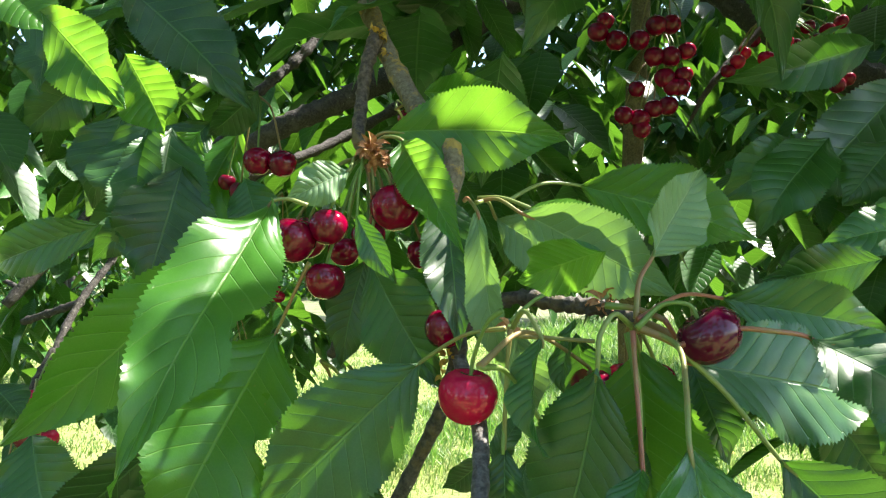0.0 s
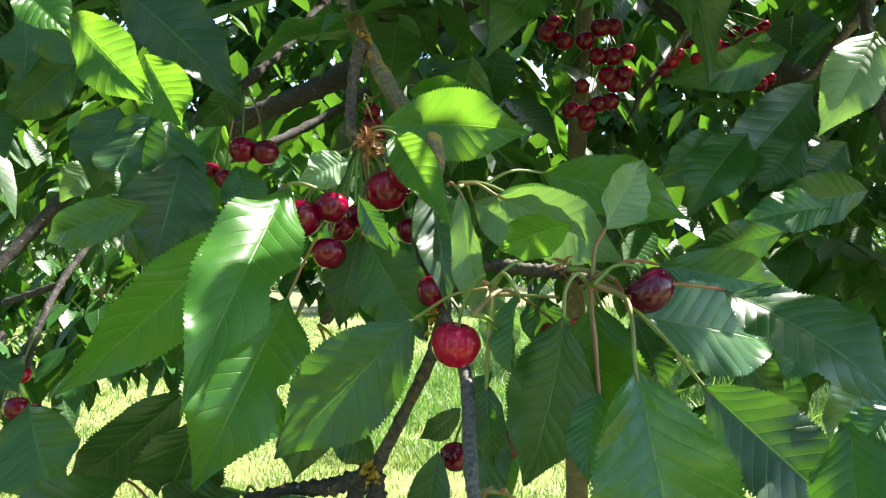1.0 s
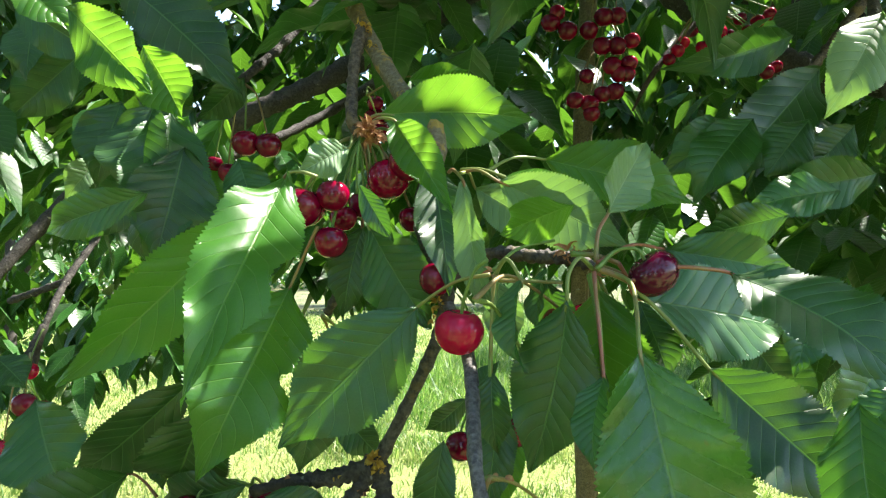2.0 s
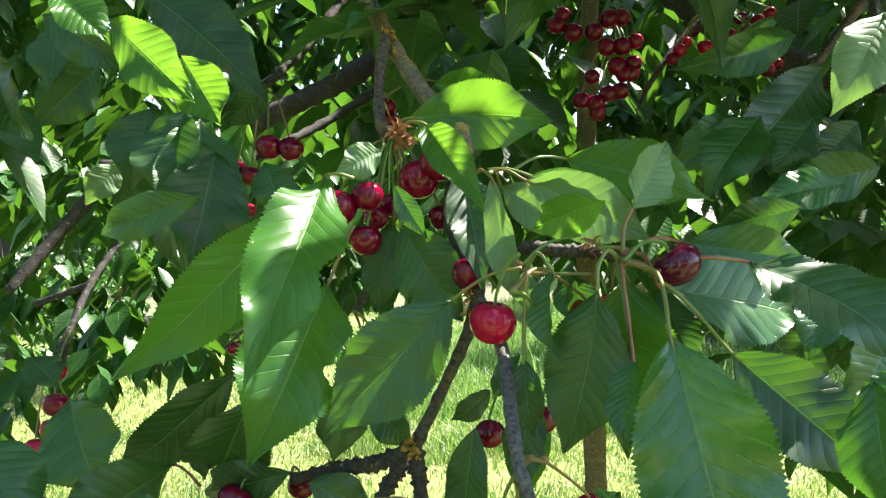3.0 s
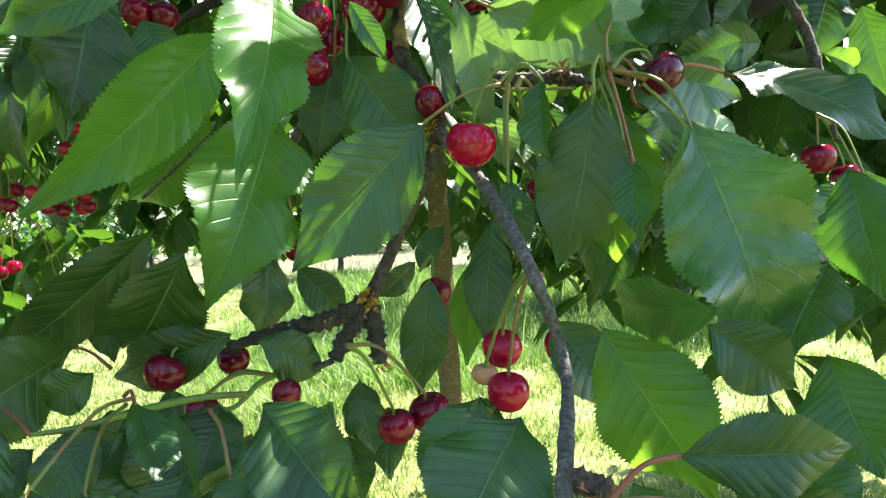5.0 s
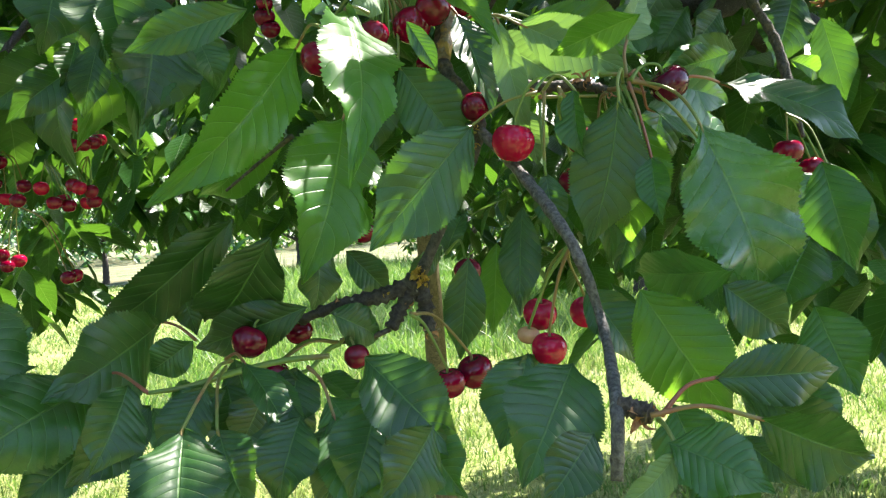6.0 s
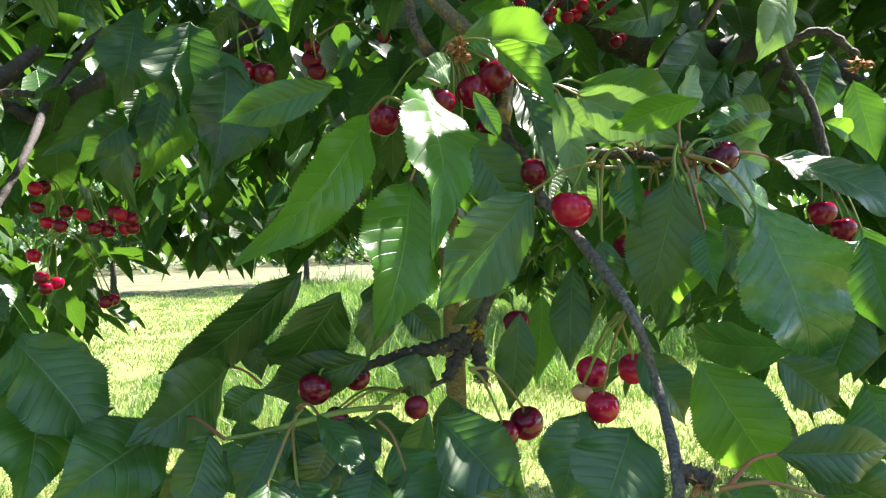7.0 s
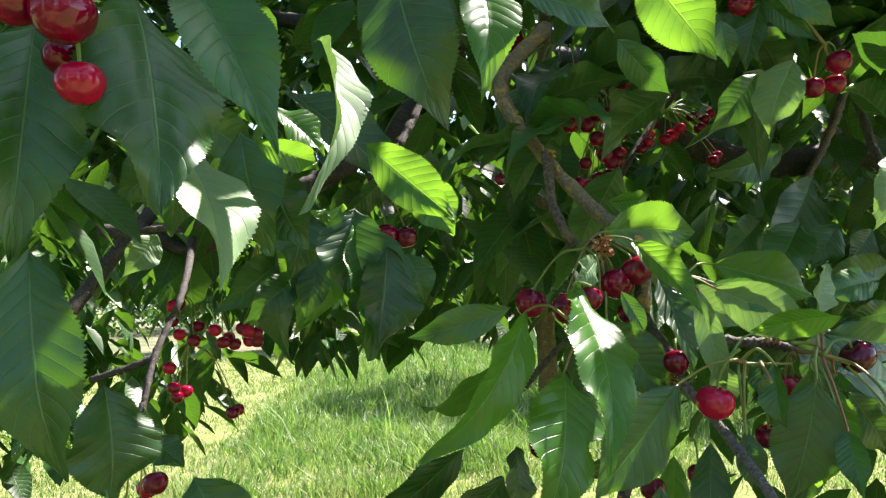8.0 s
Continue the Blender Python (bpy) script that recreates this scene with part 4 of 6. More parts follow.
leaf(tree, (-0.1501, 0.623, 1.64), (-0.2024, 0.5895, 1.509), (0.2488, -0.9575, 0.1457), 0.059, 12, 0.05, material=LEAF_LIT)
leaf(tree, (-0.1208, 0.5604, 1.656), (-0.1596, 0.564, 1.621), (0.3975, -0.7511, -0.5271), 0.030, 12, 0.05)
leaf(tree, (-0.338, 0.8277, 1.629), (-0.3711, 0.8111, 1.582), (0.36, -0.9299, 0.075), 0.039, 12, 0.05, material=PALE)
leaf(tree, (-0.1961, 0.5747, 1.571), (-0.2472, 0.5615, 1.528), (0.1154, -0.9798, 0.1636), 0.032, 12, 0.05)
leaf(tree, (-0.177, 0.6238, 1.645), (-0.2252, 0.6098, 1.583), (0.1213, -0.9844, 0.1274), 0.052, 12, 0.05)
leaf(tree, (-0.1618, 0.6211, 1.624), (-0.2069, 0.6062, 1.54), (0.1454, -0.9846, 0.0969), 0.050, 12, 0.05)
leaf(tree, (-0.1126, 0.3759, 1.442), (-0.1959, 0.4095, 1.375), (0.0102, -0.8864, -0.4627), 0.035, 8, 0.05, turn_tip=0)
leaf(tree, (-0.0987, 0.3381, 1.43), (-0.1311, 0.3943, 1.374), (-0.0849, -0.7242, -0.6844), 0.048, 8, 0.05, turn_tip=0)
leaf(tree, (-0.1551, 0.3963, 1.385), (-0.212, 0.3406, 1.358), (0.60, -0.79, -0.0179), 0.047, 8, 0.05, node=(-0.1377, 0.3899, 1.373))
leaf(tree, (-0.1923, 0.3806, 1.3574), (-0.2488, 0.3267, 1.3382), (0.30, -0.80, 0.50), 0.050, 12, 0.05, node=(-0.1656, 0.3357, 1.357))
leaf(tree, (-0.2559, 0.3906, 1.3993), (-0.2635, 0.3537, 1.3295), (0.45, -0.80, 0.35), 0.046, 10, 0.05)
leaf(tree, (-0.2668, 0.3793, 1.413), (-0.225, 0.3599, 1.353), (0.4768, -0.6873, 0.5479), 0.052, 12, 0.05)
leaf(tree, (-0.2655, 0.3988, 1.369), (-0.223, 0.3813, 1.369), (-0.3787, -0.9238, -0.0561), 0.019, 12, 0.05)
leaf(tree, (-0.1417, 0.3483, 1.379), (-0.1654, 0.3574, 1.363), (-0.2774, -0.9525, -0.1255), 0.022, 12, 0.05)
leaf(tree, (-0.1529, 0.2638, 1.355), (-0.1606, 0.2218, 1.319), (-0.1343, -0.6381, 0.7582), 0.037, 12, 0.05, node=(-0.1245, 0.3339, 1.368))
leaf(tree, (-0.1384, 0.2791, 1.348), (-0.1308, 0.2528, 1.317), (-0.5146, -0.7118, 0.4781), 0.030, 12, 0.05, node=(-0.1275, 0.3349, 1.365))
leaf(tree, (-0.122, 0.306, 1.372), (-0.1072, 0.2659, 1.34), (0.0614, -0.6073, 0.7921), 0.017, 20, 0.05, node=(-0.1276, 0.3298, 1.37))
leaf(tree, (-0.1082, 0.3108, 1.365), (-0.0969, 0.2826, 1.324), (-0.6432, -0.7012, 0.3077), 0.019, 12, 0.05)
leaf(tree, (-0.1289, 0.3296, 1.354), (-0.164, 0.3323, 1.338), (-0.211, -0.9325, 0.2931), 0.022, 12, 0.05)
leaf(tree, (-0.1087, 0.332, 1.351), (-0.1261, 0.3268, 1.322), (0.2976, -0.9547, -0.0093), 0.030, 12, 0.05)
leaf(tree, (-0.0797, 0.3486, 1.39), (-0.14, 0.3964, 1.367), (-0.5847, -0.8011, -0.1278), 0.030, 12, 0.05)
leaf(tree, (-0.0755, 0.2547, 1.375), (-0.0513, 0.2106, 1.339), (-0.4415, -0.6949, 0.5676), 0.034, 12, 0.05)
leaf(tree, (-0.0512, 0.2431, 1.343), (-0.0834, 0.2226, 1.316), (0.1674, -0.8675, 0.4684), 0.030, 12, 0.05)
leaf(tree, (0.0136, 0.2247, 1.3654), (-0.0285, 0.1965, 1.3287), (-0.28, -0.78, 0.55), 0.044, 10, 0.05)
leaf(tree, (0.0172, 0.2733, 1.3622), (-0.012, 0.2525, 1.322), (-0.25, -0.85, 0.45), 0.036, 14, 0.05)
leaf(tree, (0.0712, 0.41, 1.4144), (0.0586, 0.4006, 1.3501), (-0.35, -0.90, 0.25), 0.025, 12, 0.05, material=LEAF_LIT)
leaf(tree, (0.0238, 0.3557, 1.4087), (0.0155, 0.3600, 1.345), (-0.359, -0.9199, 0.1578), 0.026, 12, 0.05)
leaf(tree, (0.0558, 0.3412, 1.438), (0.0447, 0.3315, 1.372), (-0.6534, -0.7254, 0.2166), 0.026, 12, 0.05)
leaf(tree, (0.0515, 0.2694, 1.392), (0.0697, 0.2496, 1.353), (-0.2432, -0.9077, 0.3419), 0.029, 12, 0.05)
leaf(tree, (0.0373, 0.2051, 1.398), (0.0605, 0.1772, 1.341), (-0.7121, -0.7001, 0.052), 0.040, 8, 0.05, material=LEAF_LIT)
leaf(tree, (0.0251, 0.1484, 1.37), (0.0711, 0.1296, 1.37), (-0.3766, -0.9178, 0.1262), 0.022, 12, 0.05, node=(0.0034, 0.1514, 1.359))
leaf(tree, (0.045, 0.1561, 1.361), (0.0744, 0.127, 1.345), (-0.7291, -0.6757, -0.1089), 0.019, 12, 0.05)
leaf(tree, (-0.0018, 0.1368, 1.351), (-0.0258, 0.1352, 1.336), (0.0151, -0.9958, 0.0901), 0.014, 12, 0.05, material=PALE, node=(0.0024, 0.1517, 1.358))
leaf(tree, (0.0086, 0.1379, 1.348), (0.0143, 0.1183, 1.328), (-0.8218, -0.5059, 0.2623), 0.023, 12, 0.05)
leaf(tree, (0.0353, 0.1485, 1.347), (0.0449, 0.1276, 1.332), (-0.7084, -0.6007, 0.3705), 0.013, 12, 0.05)
leaf(tree, (0.0249, 0.1277, 1.36), (0.0521, 0.1052, 1.346), (-0.6875, -0.6923, -0.2191), 0.028, 12, 0.05, node=(-0.0055, 0.1456, 1.362))
leaf(tree, (0.0575, 0.1688, 1.406), (0.0772, 0.2589, 1.4), (-0.9156, 0.1751, -0.3621), 0.026, 12, 0.05)
leaf(tree, (0.1712, 0.2223, 1.451), (0.1652, 0.2011, 1.395), (-0.8701, -0.423, 0.2529), 0.033, 12, 0.05)
leaf(tree, (-0.0786, 0.2778, 1.344), (-0.0993, 0.2526, 1.31), (0.1613, -0.8351, 0.5259), 0.032, 12, 0.05)
leaf(tree, (-0.069, 0.3426, 1.386), (-0.0338, 0.3563, 1.365), (0.4329, -0.8897, 0.1449), 0.025, 12, 0.05)
leaf(tree, (-0.1441, 0.3996, 1.407), (-0.1364, 0.3979, 1.375), (-0.0886, -0.9956, 0.0311), 0.018, 12, 0.05)
leaf(tree, (-0.1739, 0.3178, 1.366), (-0.1912, 0.2912, 1.333), (0.5527, -0.7655, 0.3294), 0.030, 12, 0.05)
leaf(tree, (-0.004, 0.1393, 1.354), (0.0133, 0.1102, 1.343), (-0.495, -0.5524, 0.6706), 0.025, 12, 0.05)
leaf(tree, (0.0674, 0.1873, 1.398), (0.0938, 0.1756, 1.374), (-0.4319, -0.9013, -0.0341), 0.025, 12, 0.05)
leaf(tree, (-0.1044, 0.2763, 1.354), (-0.1183, 0.2584, 1.313), (-0.3793, -0.793, 0.4767), 0.024, 12, 0.05)
leaf(tree, (-0.088, 0.2693, 1.348), (-0.0828, 0.2327, 1.307), (-0.1985, -0.7404, 0.6422), 0.028, 12, 0.05, node=(-0.0931, 0.2939, 1.367))
leaf(tree, (0.0462, 0.4535, 1.413), (0.0181, 0.4573, 1.389), (0.0407, -0.9771, -0.2089), 0.018, 12, 0.05)
leaf(tree, (0.0485, 0.453, 1.407), (0.0659, 0.451, 1.439), (-0.5823, -0.7702, 0.2601), 0.019, 12, 0.05)
leaf(tree, (-0.038, 0.4159, 1.417), (-0.0096, 0.4109, 1.384), (-0.1253, -0.9912, 0.0425), 0.023, 12, 0.05)
leaf(tree, (-0.0533, 0.4286, 1.429), (-0.0599, 0.4185, 1.376), (0.4966, -0.862, 0.1022), 0.036, 12, 0.05)
leaf(tree, (-0.0625, 0.2066, 1.354), (-0.0882, 0.1948, 1.331), (0.2551, -0.9449, 0.205), 0.029, 12, 0.05)
leaf(tree, (-0.1386, 0.3246, 1.359), (-0.1637, 0.3121, 1.327), (0.0236, -0.9392, 0.3425), 0.025, 12, 0.05)
leaf(tree, (-0.1035, 0.2667, 1.351), (-0.1196, 0.2505, 1.32), (-0.3263, -0.7521, 0.5726), 0.029, 12, 0.05)
leaf(tree, (-0.0156, 0.1657, 1.353), (-0.0438, 0.155, 1.335), (-0.0325, -0.8384, 0.5441), 0.021, 12, 0.05)
leaf(tree, (-0.0203, 0.3512, 1.353), (-0.0158, 0.3399, 1.323), (0.2094, -0.9009, 0.3803), 0.020, 12, 0.05)
leaf(tree, (-0.1323, 0.3785, 1.35), (-0.1505, 0.3606, 1.325), (0.4718, -0.8444, 0.2537), 0.025, 12, 0.05)
leaf(tree, (-0.0874, 0.3515, 1.356), (-0.0995, 0.3325, 1.326), (0.0905, -0.8612, 0.5002), 0.029, 12, 0.05)
leaf(tree, (0.0292, 0.2829, 1.355), (0.0026, 0.2666, 1.342), (0.3878, -0.8711, 0.3014), 0.024, 12, 0.05)
leaf(tree, (-0.0707, 0.2534, 1.356), (-0.0903, 0.2384, 1.318), (-0.1693, -0.8839, 0.4361), 0.033, 12, 0.05)
leaf(tree, (-0.0596, 0.2377, 1.348), (-0.0495, 0.2109, 1.32), (-0.7535, -0.5895, 0.2911), 0.029, 12, 0.05)
leaf(tree, (-0.1263, 0.3518, 1.353), (-0.1253, 0.3176, 1.315), (0.2041, -0.7288, 0.6536), 0.040, 12, 0.05)
leaf(tree, (-0.1647, 0.3351, 1.351), (-0.2044, 0.3179, 1.322), (0.1743, -0.9328, 0.3154), 0.029, 12, 0.05)
leaf(tree, (-0.0948, 0.3499, 1.357), (-0.1076, 0.332, 1.316), (0.3993, -0.8797, 0.2584), 0.043, 12, 0.05)
leaf(tree, (-0.0775, 0.3206, 1.345), (-0.0636, 0.2922, 1.314), (-0.4043, -0.7562, 0.5144), 0.033, 12, 0.05)
leaf(tree, (-0.1885, 0.3659, 1.333), (-0.2308, 0.3606, 1.304), (-0.2382, -0.8373, 0.4922), 0.035, 12, 0.05)
leaf(tree, (0.0246, 0.1709, 1.356), (0.0244, 0.1483, 1.327), (-0.8952, -0.3477, 0.2788), 0.031, 12, 0.05)
leaf(tree, (0.0952, 0.1647, 1.388), (0.0924, 0.143, 1.354), (-0.8996, -0.3297, 0.2865), 0.029, 12, 0.05)
leaf(tree, (0.0877, 0.1773, 1.352), (0.094, 0.1525, 1.335), (-0.4727, -0.5747, 0.6681), 0.027, 12, 0.05)
leaf(tree, (0.1296, 0.1947, 1.414), (0.0955, 0.1859, 1.38), (-0.5948, -0.3848, 0.7058), 0.031, 12, 0.05)
leaf(tree, (-0.1126, 0.4362, 1.352), (-0.1048, 0.4241, 1.311), (-0.1548, -0.9552, 0.2521), 0.026, 12, 0.05)
leaf(tree, (-0.0848, 0.4519, 1.336), (-0.0885, 0.4314, 1.294), (-0.4378, -0.7932, 0.4233), 0.032, 12, 0.05)
leaf(tree, (-0.0488, 0.4664, 1.326), (-0.0366, 0.3933, 1.307), (0.0399, -0.2503, 0.9673), 0.031, 12, 0.05)
leaf(tree, (-0.0256, 0.4024, 1.339), (-0.0388, 0.4136, 1.293), (-0.4631, -0.8823, -0.0836), 0.023, 12, 0.05)
leaf(tree, (-0.0041, 0.4194, 1.346), (0.0025, 0.4175, 1.298), (-0.5783, -0.8145, -0.0466), 0.029, 12, 0.05)
leaf(tree, (-0.1425, 0.4608, 1.338), (-0.1376, 0.409, 1.313), (0.4886, -0.3415, 0.8029), 0.028, 12, 0.05)
leaf(tree, (-0.1644, 0.484, 1.317), (-0.1389, 0.4289, 1.288), (-0.3469, -0.5585, 0.7535), 0.031, 12, 0.05)
leaf(tree, (-0.0709, 0.4091, 1.325), (-0.086, 0.4306, 1.271), (-0.6214, -0.7716, -0.1356), 0.026, 12, 0.05)
leaf(tree, (-0.0359, 0.4237, 1.314), (-0.0313, 0.3921, 1.285), (0.2236, -0.6345, 0.7398), 0.026, 12, 0.05)
leaf(tree, (0.0167, 0.436, 1.323), (0.007, 0.4065, 1.288), (-0.3324, -0.6669, 0.6669), 0.028, 12, 0.05)
leaf(tree, (-0.1008, 0.4741, 1.31), (-0.0826, 0.4301, 1.274), (-0.5655, -0.6479, 0.5103), 0.035, 12, 0.05)
leaf(tree, (-0.1204, 0.4167, 1.327), (-0.1322, 0.4078, 1.293), (0.4267, -0.9002, 0.0873), 0.023, 12, 0.05)
leaf(tree, (-0.0132, 0.4202, 1.313), (-0.0078, 0.4085, 1.273), (-0.3495, -0.9111, 0.2186), 0.026, 12, 0.05)
leaf(tree, (-0.1418, 0.464, 1.585), (-0.1567, 0.4456, 1.506), (0.4563, -0.8818, 0.1195), 0.058, 12, 0.05)
leaf(tree, (-0.1645, 0.4744, 1.617), (-0.1761, 0.455, 1.548), (-0.1932, -0.936, 0.2943), 0.050, 12, 0.05)
leaf(tree, (-0.2004, 0.5112, 1.626), (-0.2121, 0.4921, 1.564), (0.2682, -0.9342, 0.2352), 0.046, 12, 0.05)
leaf(tree, (-0.1959, 0.5729, 1.589), (-0.2091, 0.566, 1.547), (0.418, -0.9082, 0.0181), 0.028, 12, 0.05)
leaf(tree, (-0.1803, 0.5665, 1.588), (-0.1961, 0.56, 1.528), (-0.0724, -0.9894, 0.1261), 0.029, 12, 0.05)
leaf(tree, (-0.2038, 0.6195, 1.592), (-0.2693, 0.5904, 1.537), (0.3696, -0.9278, 0.0511), 0.041, 12, 0.05)
leaf(tree, (0.1909, 0.3035, 1.526), (0.1505, 0.3197, 1.517), (-0.3203, -0.9215, -0.2198), 0.022, 12, 0.05)
leaf(tree, (-0.1154, 0.5071, 1.583), (-0.1006, 0.4995, 1.541), (0.0042, -0.9835, 0.1808), 0.033, 12, 0.05)
leaf(tree, (-0.3448, 0.2561, 1.672), (-0.3465, 0.222, 1.565), (0.2075, -0.9329, 0.2943), 0.046, 16, 0.05, wave=0.9, node=(-0.3349, 0.2616, 1.702))
leaf(tree, (-0.3029, 0.2426, 1.686), (-0.2891, 0.2038, 1.579), (0.571, -0.7456, 0.3436), 0.059, 10, 0.05, wave=1.1)
leaf(tree, (-0.2549, 0.346, 1.646), (-0.2419, 0.3366, 1.572), (-0.4345, -0.8998, 0.0386), 0.044, 10, 0.05)
leaf(tree, (-0.2844, 0.3334, 1.653), (-0.2946, 0.3412, 1.583), (-0.0121, -0.9939, -0.1092), 0.035, 14, 0.05)
leaf(tree, (-0.2787, 0.2042, 1.681), (-0.2464, 0.1686, 1.6), (-0.1015, -0.925, 0.3661), 0.033, 22, 0.05)
leaf(tree, (-0.2504, 0.2702, 1.625), (-0.2136, 0.2975, 1.618), (0.4525, -0.7394, -0.4985), 0.016, 12, 0.05, material=LEAF_LIT)
leaf(tree, (-0.2130, 0.2979, 1.690), (-0.2194, 0.2134, 1.591), (0.70, -0.52, 0.48), 0.026, 26, 0.05, wave=1.3, material=PALE, turn_tip=20)
leaf(tree, (-0.2874, 0.315, 1.629), (-0.2638, 0.2188, 1.554), (0.4859, -0.462, 0.742), 0.046, 16, 0.05, material=PALE)
leaf(tree, (-0.1896, 0.2232, 1.699), (-0.1762, 0.1984, 1.621), (-0.5474, -0.82, 0.1672), 0.043, 12, 0.05)
leaf(tree, (-0.1142, 0.1347, 1.667), (-0.0928, 0.1205, 1.627), (-0.6055, -0.7948, -0.0412), 0.025, 12, 0.05, material=LEAF_LIT)
leaf(tree, (-0.1416, 0.1842, 1.675), (-0.1008, 0.173, 1.659), (-0.2076, -0.9671, 0.1473), 0.020, 12, 0.05)
leaf(tree, (-0.1544, 0.1977, 1.688), (-0.1683, 0.1538, 1.625), (0.0919, -0.8263, 0.5557), 0.026, 18, 0.05, material=LEAF_LIT)
leaf(tree, (-0.3416, 0.2307, 1.569), (-0.3296, 0.2124, 1.478), (-0.1564, -0.9722, 0.1742), 0.040, 12, 0.05)
leaf(tree, (-0.3507, 0.5007, 1.488), (-0.3445, 0.4944, 1.398), (0.6794, -0.7272, 0.0982), 0.074, 12, 0.05)
leaf(tree, (-0.2914, 0.5721, 1.399), (-0.254, 0.5393, 1.325), (-0.1533, -0.9306, 0.3324), 0.068, 12, 0.05)
leaf(tree, (-0.3295, 0.5847, 1.433), (-0.299, 0.5745, 1.408), (0.291, -0.7078, 0.6437), 0.033, 12, 0.05)
leaf(tree, (-0.157, 0.4861, 1.613), (-0.1547, 0.4406, 1.503), (0.3159, -0.8737, 0.3701), 0.056, 12, 0.05)
leaf(tree, (-0.1093, 0.2886, 1.537), (-0.1658, 0.3067, 1.52), (-0.2617, -0.9536, -0.1491), 0.020, 12, 0.05)
leaf(tree, (0.1429, 0.3367, 1.712), (0.1213, 0.3469, 1.658), (-0.815, -0.5341, 0.2249), 0.038, 12, 0.05, material=PALE)
leaf(tree, (0.0574, 0.3092, 1.726), (0.0635, 0.3096, 1.693), (-0.495, -0.8628, -0.1025), 0.017, 12, 0.05)
leaf(tree, (0.1193, 0.3409, 1.754), (0.1078, 0.3478, 1.705), (-0.8101, -0.5763, 0.1077), 0.022, 12, 0.05)
leaf(tree, (0.1747, 0.562, 1.797), (0.2358, 0.5464, 1.757), (-0.4263, -0.8469, -0.3178), 0.031, 12, 0.05)
leaf(tree, (0.0172, 0.3733, 1.731), (0.0545, 0.3649, 1.688), (-0.6381, -0.6344, -0.4363), 0.027, 12, 0.05)
leaf(tree, (-0.2106, 0.6075, 1.606), (-0.2137, 0.6167, 1.483), (-0.7007, -0.7126, -0.0361), 0.042, 12, 0.05)
leaf(tree, (0.1194, 0.3406, 1.759), (0.1448, 0.3147, 1.718), (-0.8771, -0.3486, -0.3305), 0.015, 12, 0.05)
leaf(tree, (0.0935, 0.297, 1.745), (0.1352, 0.2862, 1.718), (-0.286, -0.9563, -0.0615), 0.021, 12, 0.05)
leaf(tree, (0.0524, 0.4351, 1.743), (0.0975, 0.4228, 1.725), (-0.1937, -0.965, 0.1767), 0.025, 12, 0.05)
leaf(tree, (0.1654, 0.4024, 1.722), (0.1167, 0.3998, 1.67), (-0.0098, -0.9982, 0.0596), 0.030, 12, 0.05)
leaf(tree, (-0.2395, 0.3635, 1.627), (-0.2177, 0.3499, 1.576), (-0.5223, -0.8527, 0.0041), 0.041, 12, 0.05)
leaf(tree, (0.3014, 0.33, 1.4564), (0.3079, 0.31, 1.3752), (-0.55, -0.70, 0.45), 0.040, 8, 0.04, turn_tip=4, node=(0.3094, 0.3705, 1.497))
leaf(tree, (0.0900, 0.2830, 1.493), (0.0985, 0.2900, 1.412), (-0.45, -0.89, 0.0), 0.048, 8, 0.03, material=LEAF_LIT, turn_tip=0, node=(0.0848, 0.2720, 1.5010))
leaf(tree, (0.41, 0.42, 1.5888), (0.4251, 0.41, 1.5135), (-0.75, -0.62, 0.2), 0.036, 10, 0.05, material=LEAF)
leaf(tree, (0.4473, 0.48, 1.6328), (0.4058, 0.47, 1.5547), (-0.45, -0.85, 0.2), 0.050, 8, 0.04)
leaf(tree, (0.2868, 0.45, 1.601), (0.2537, 0.45, 1.5608), (-0.35, -0.92, 0.1), 0.036, 8, 0.04)
leaf(tree, (0.2768, 0.40, 1.5467), (0.216, 0.40, 1.5367), (-0.1, -0.9, 0.4), 0.030, 10, 0.05)
leaf(tree, (0.3484, 0.40, 1.5457), (0.3876, 0.40, 1.5318), (-0.3, -0.95, 0.1), 0.020, 12, 0.05, material=LEAF_LIT)
leaf(tree, (-0.1763, 0.3641, 1.6450), (-0.1250, 0.3370, 1.5925), (-0.10, -0.95, -0.15), 0.034, 10, -0.04, material=LEAF_LIT, turn_tip=0)
leaf(tree, (-0.1400, 0.3760, 1.6280), (-0.1160, 0.3700, 1.5850), (-0.05, -0.95, -0.10), 0.032, 12, -0.04, material=LEAF_LIT, turn_tip=0)
bud_tuft(tree, (-0.0151, 0.3537, 1.577), 26, 0.0075)
bud_tuft(tree, (-0.0115, 0.3555, 1.573), 20, 0.007)
bud_tuft(tree, (0.0449, 0.2968, 1.499), 8, 0.005)
bud_tuft(tree, (0.0931, 0.2962, 1.501), 8, 0.005)
bud_tuft(tree, (0.0821, 0.3062, 1.509), 14, 0.006)
bud_tuft(tree, (-0.0076, 0.3496, 1.367), 8, 0.006)
bud_tuft(tree, (-0.0204, 0.3539, 1.386), 6, 0.006)
bud_tuft(tree, (0.0195, 0.1857, 1.349), 10, 0.007)
bud_tuft(tree, (0.0438, 0.2717, 1.413), 5, 0.005)
bud_tuft(tree, (0.3551, 0.3681, 1.591), 12, 0.012)
bud_tuft(tree, (-0.0571, 0.3627, 1.39), 4, 0.004)
bud_tuft(tree, (-0.0121, 0.3479, 1.402), 26, 0.0055, MOSS, "lichen", "yellow-orange crust of lichen")
bud_tuft(tree, (-0.0106, 0.3476, 1.397), 16, 0.0045, MOSS, "lichen", "yellow-orange crust of lichen")
bud_tuft(tree, (0.021, 0.3292, 1.484), 14, 0.005, MOSS, "lichen", "yellow-orange crust of lichen")
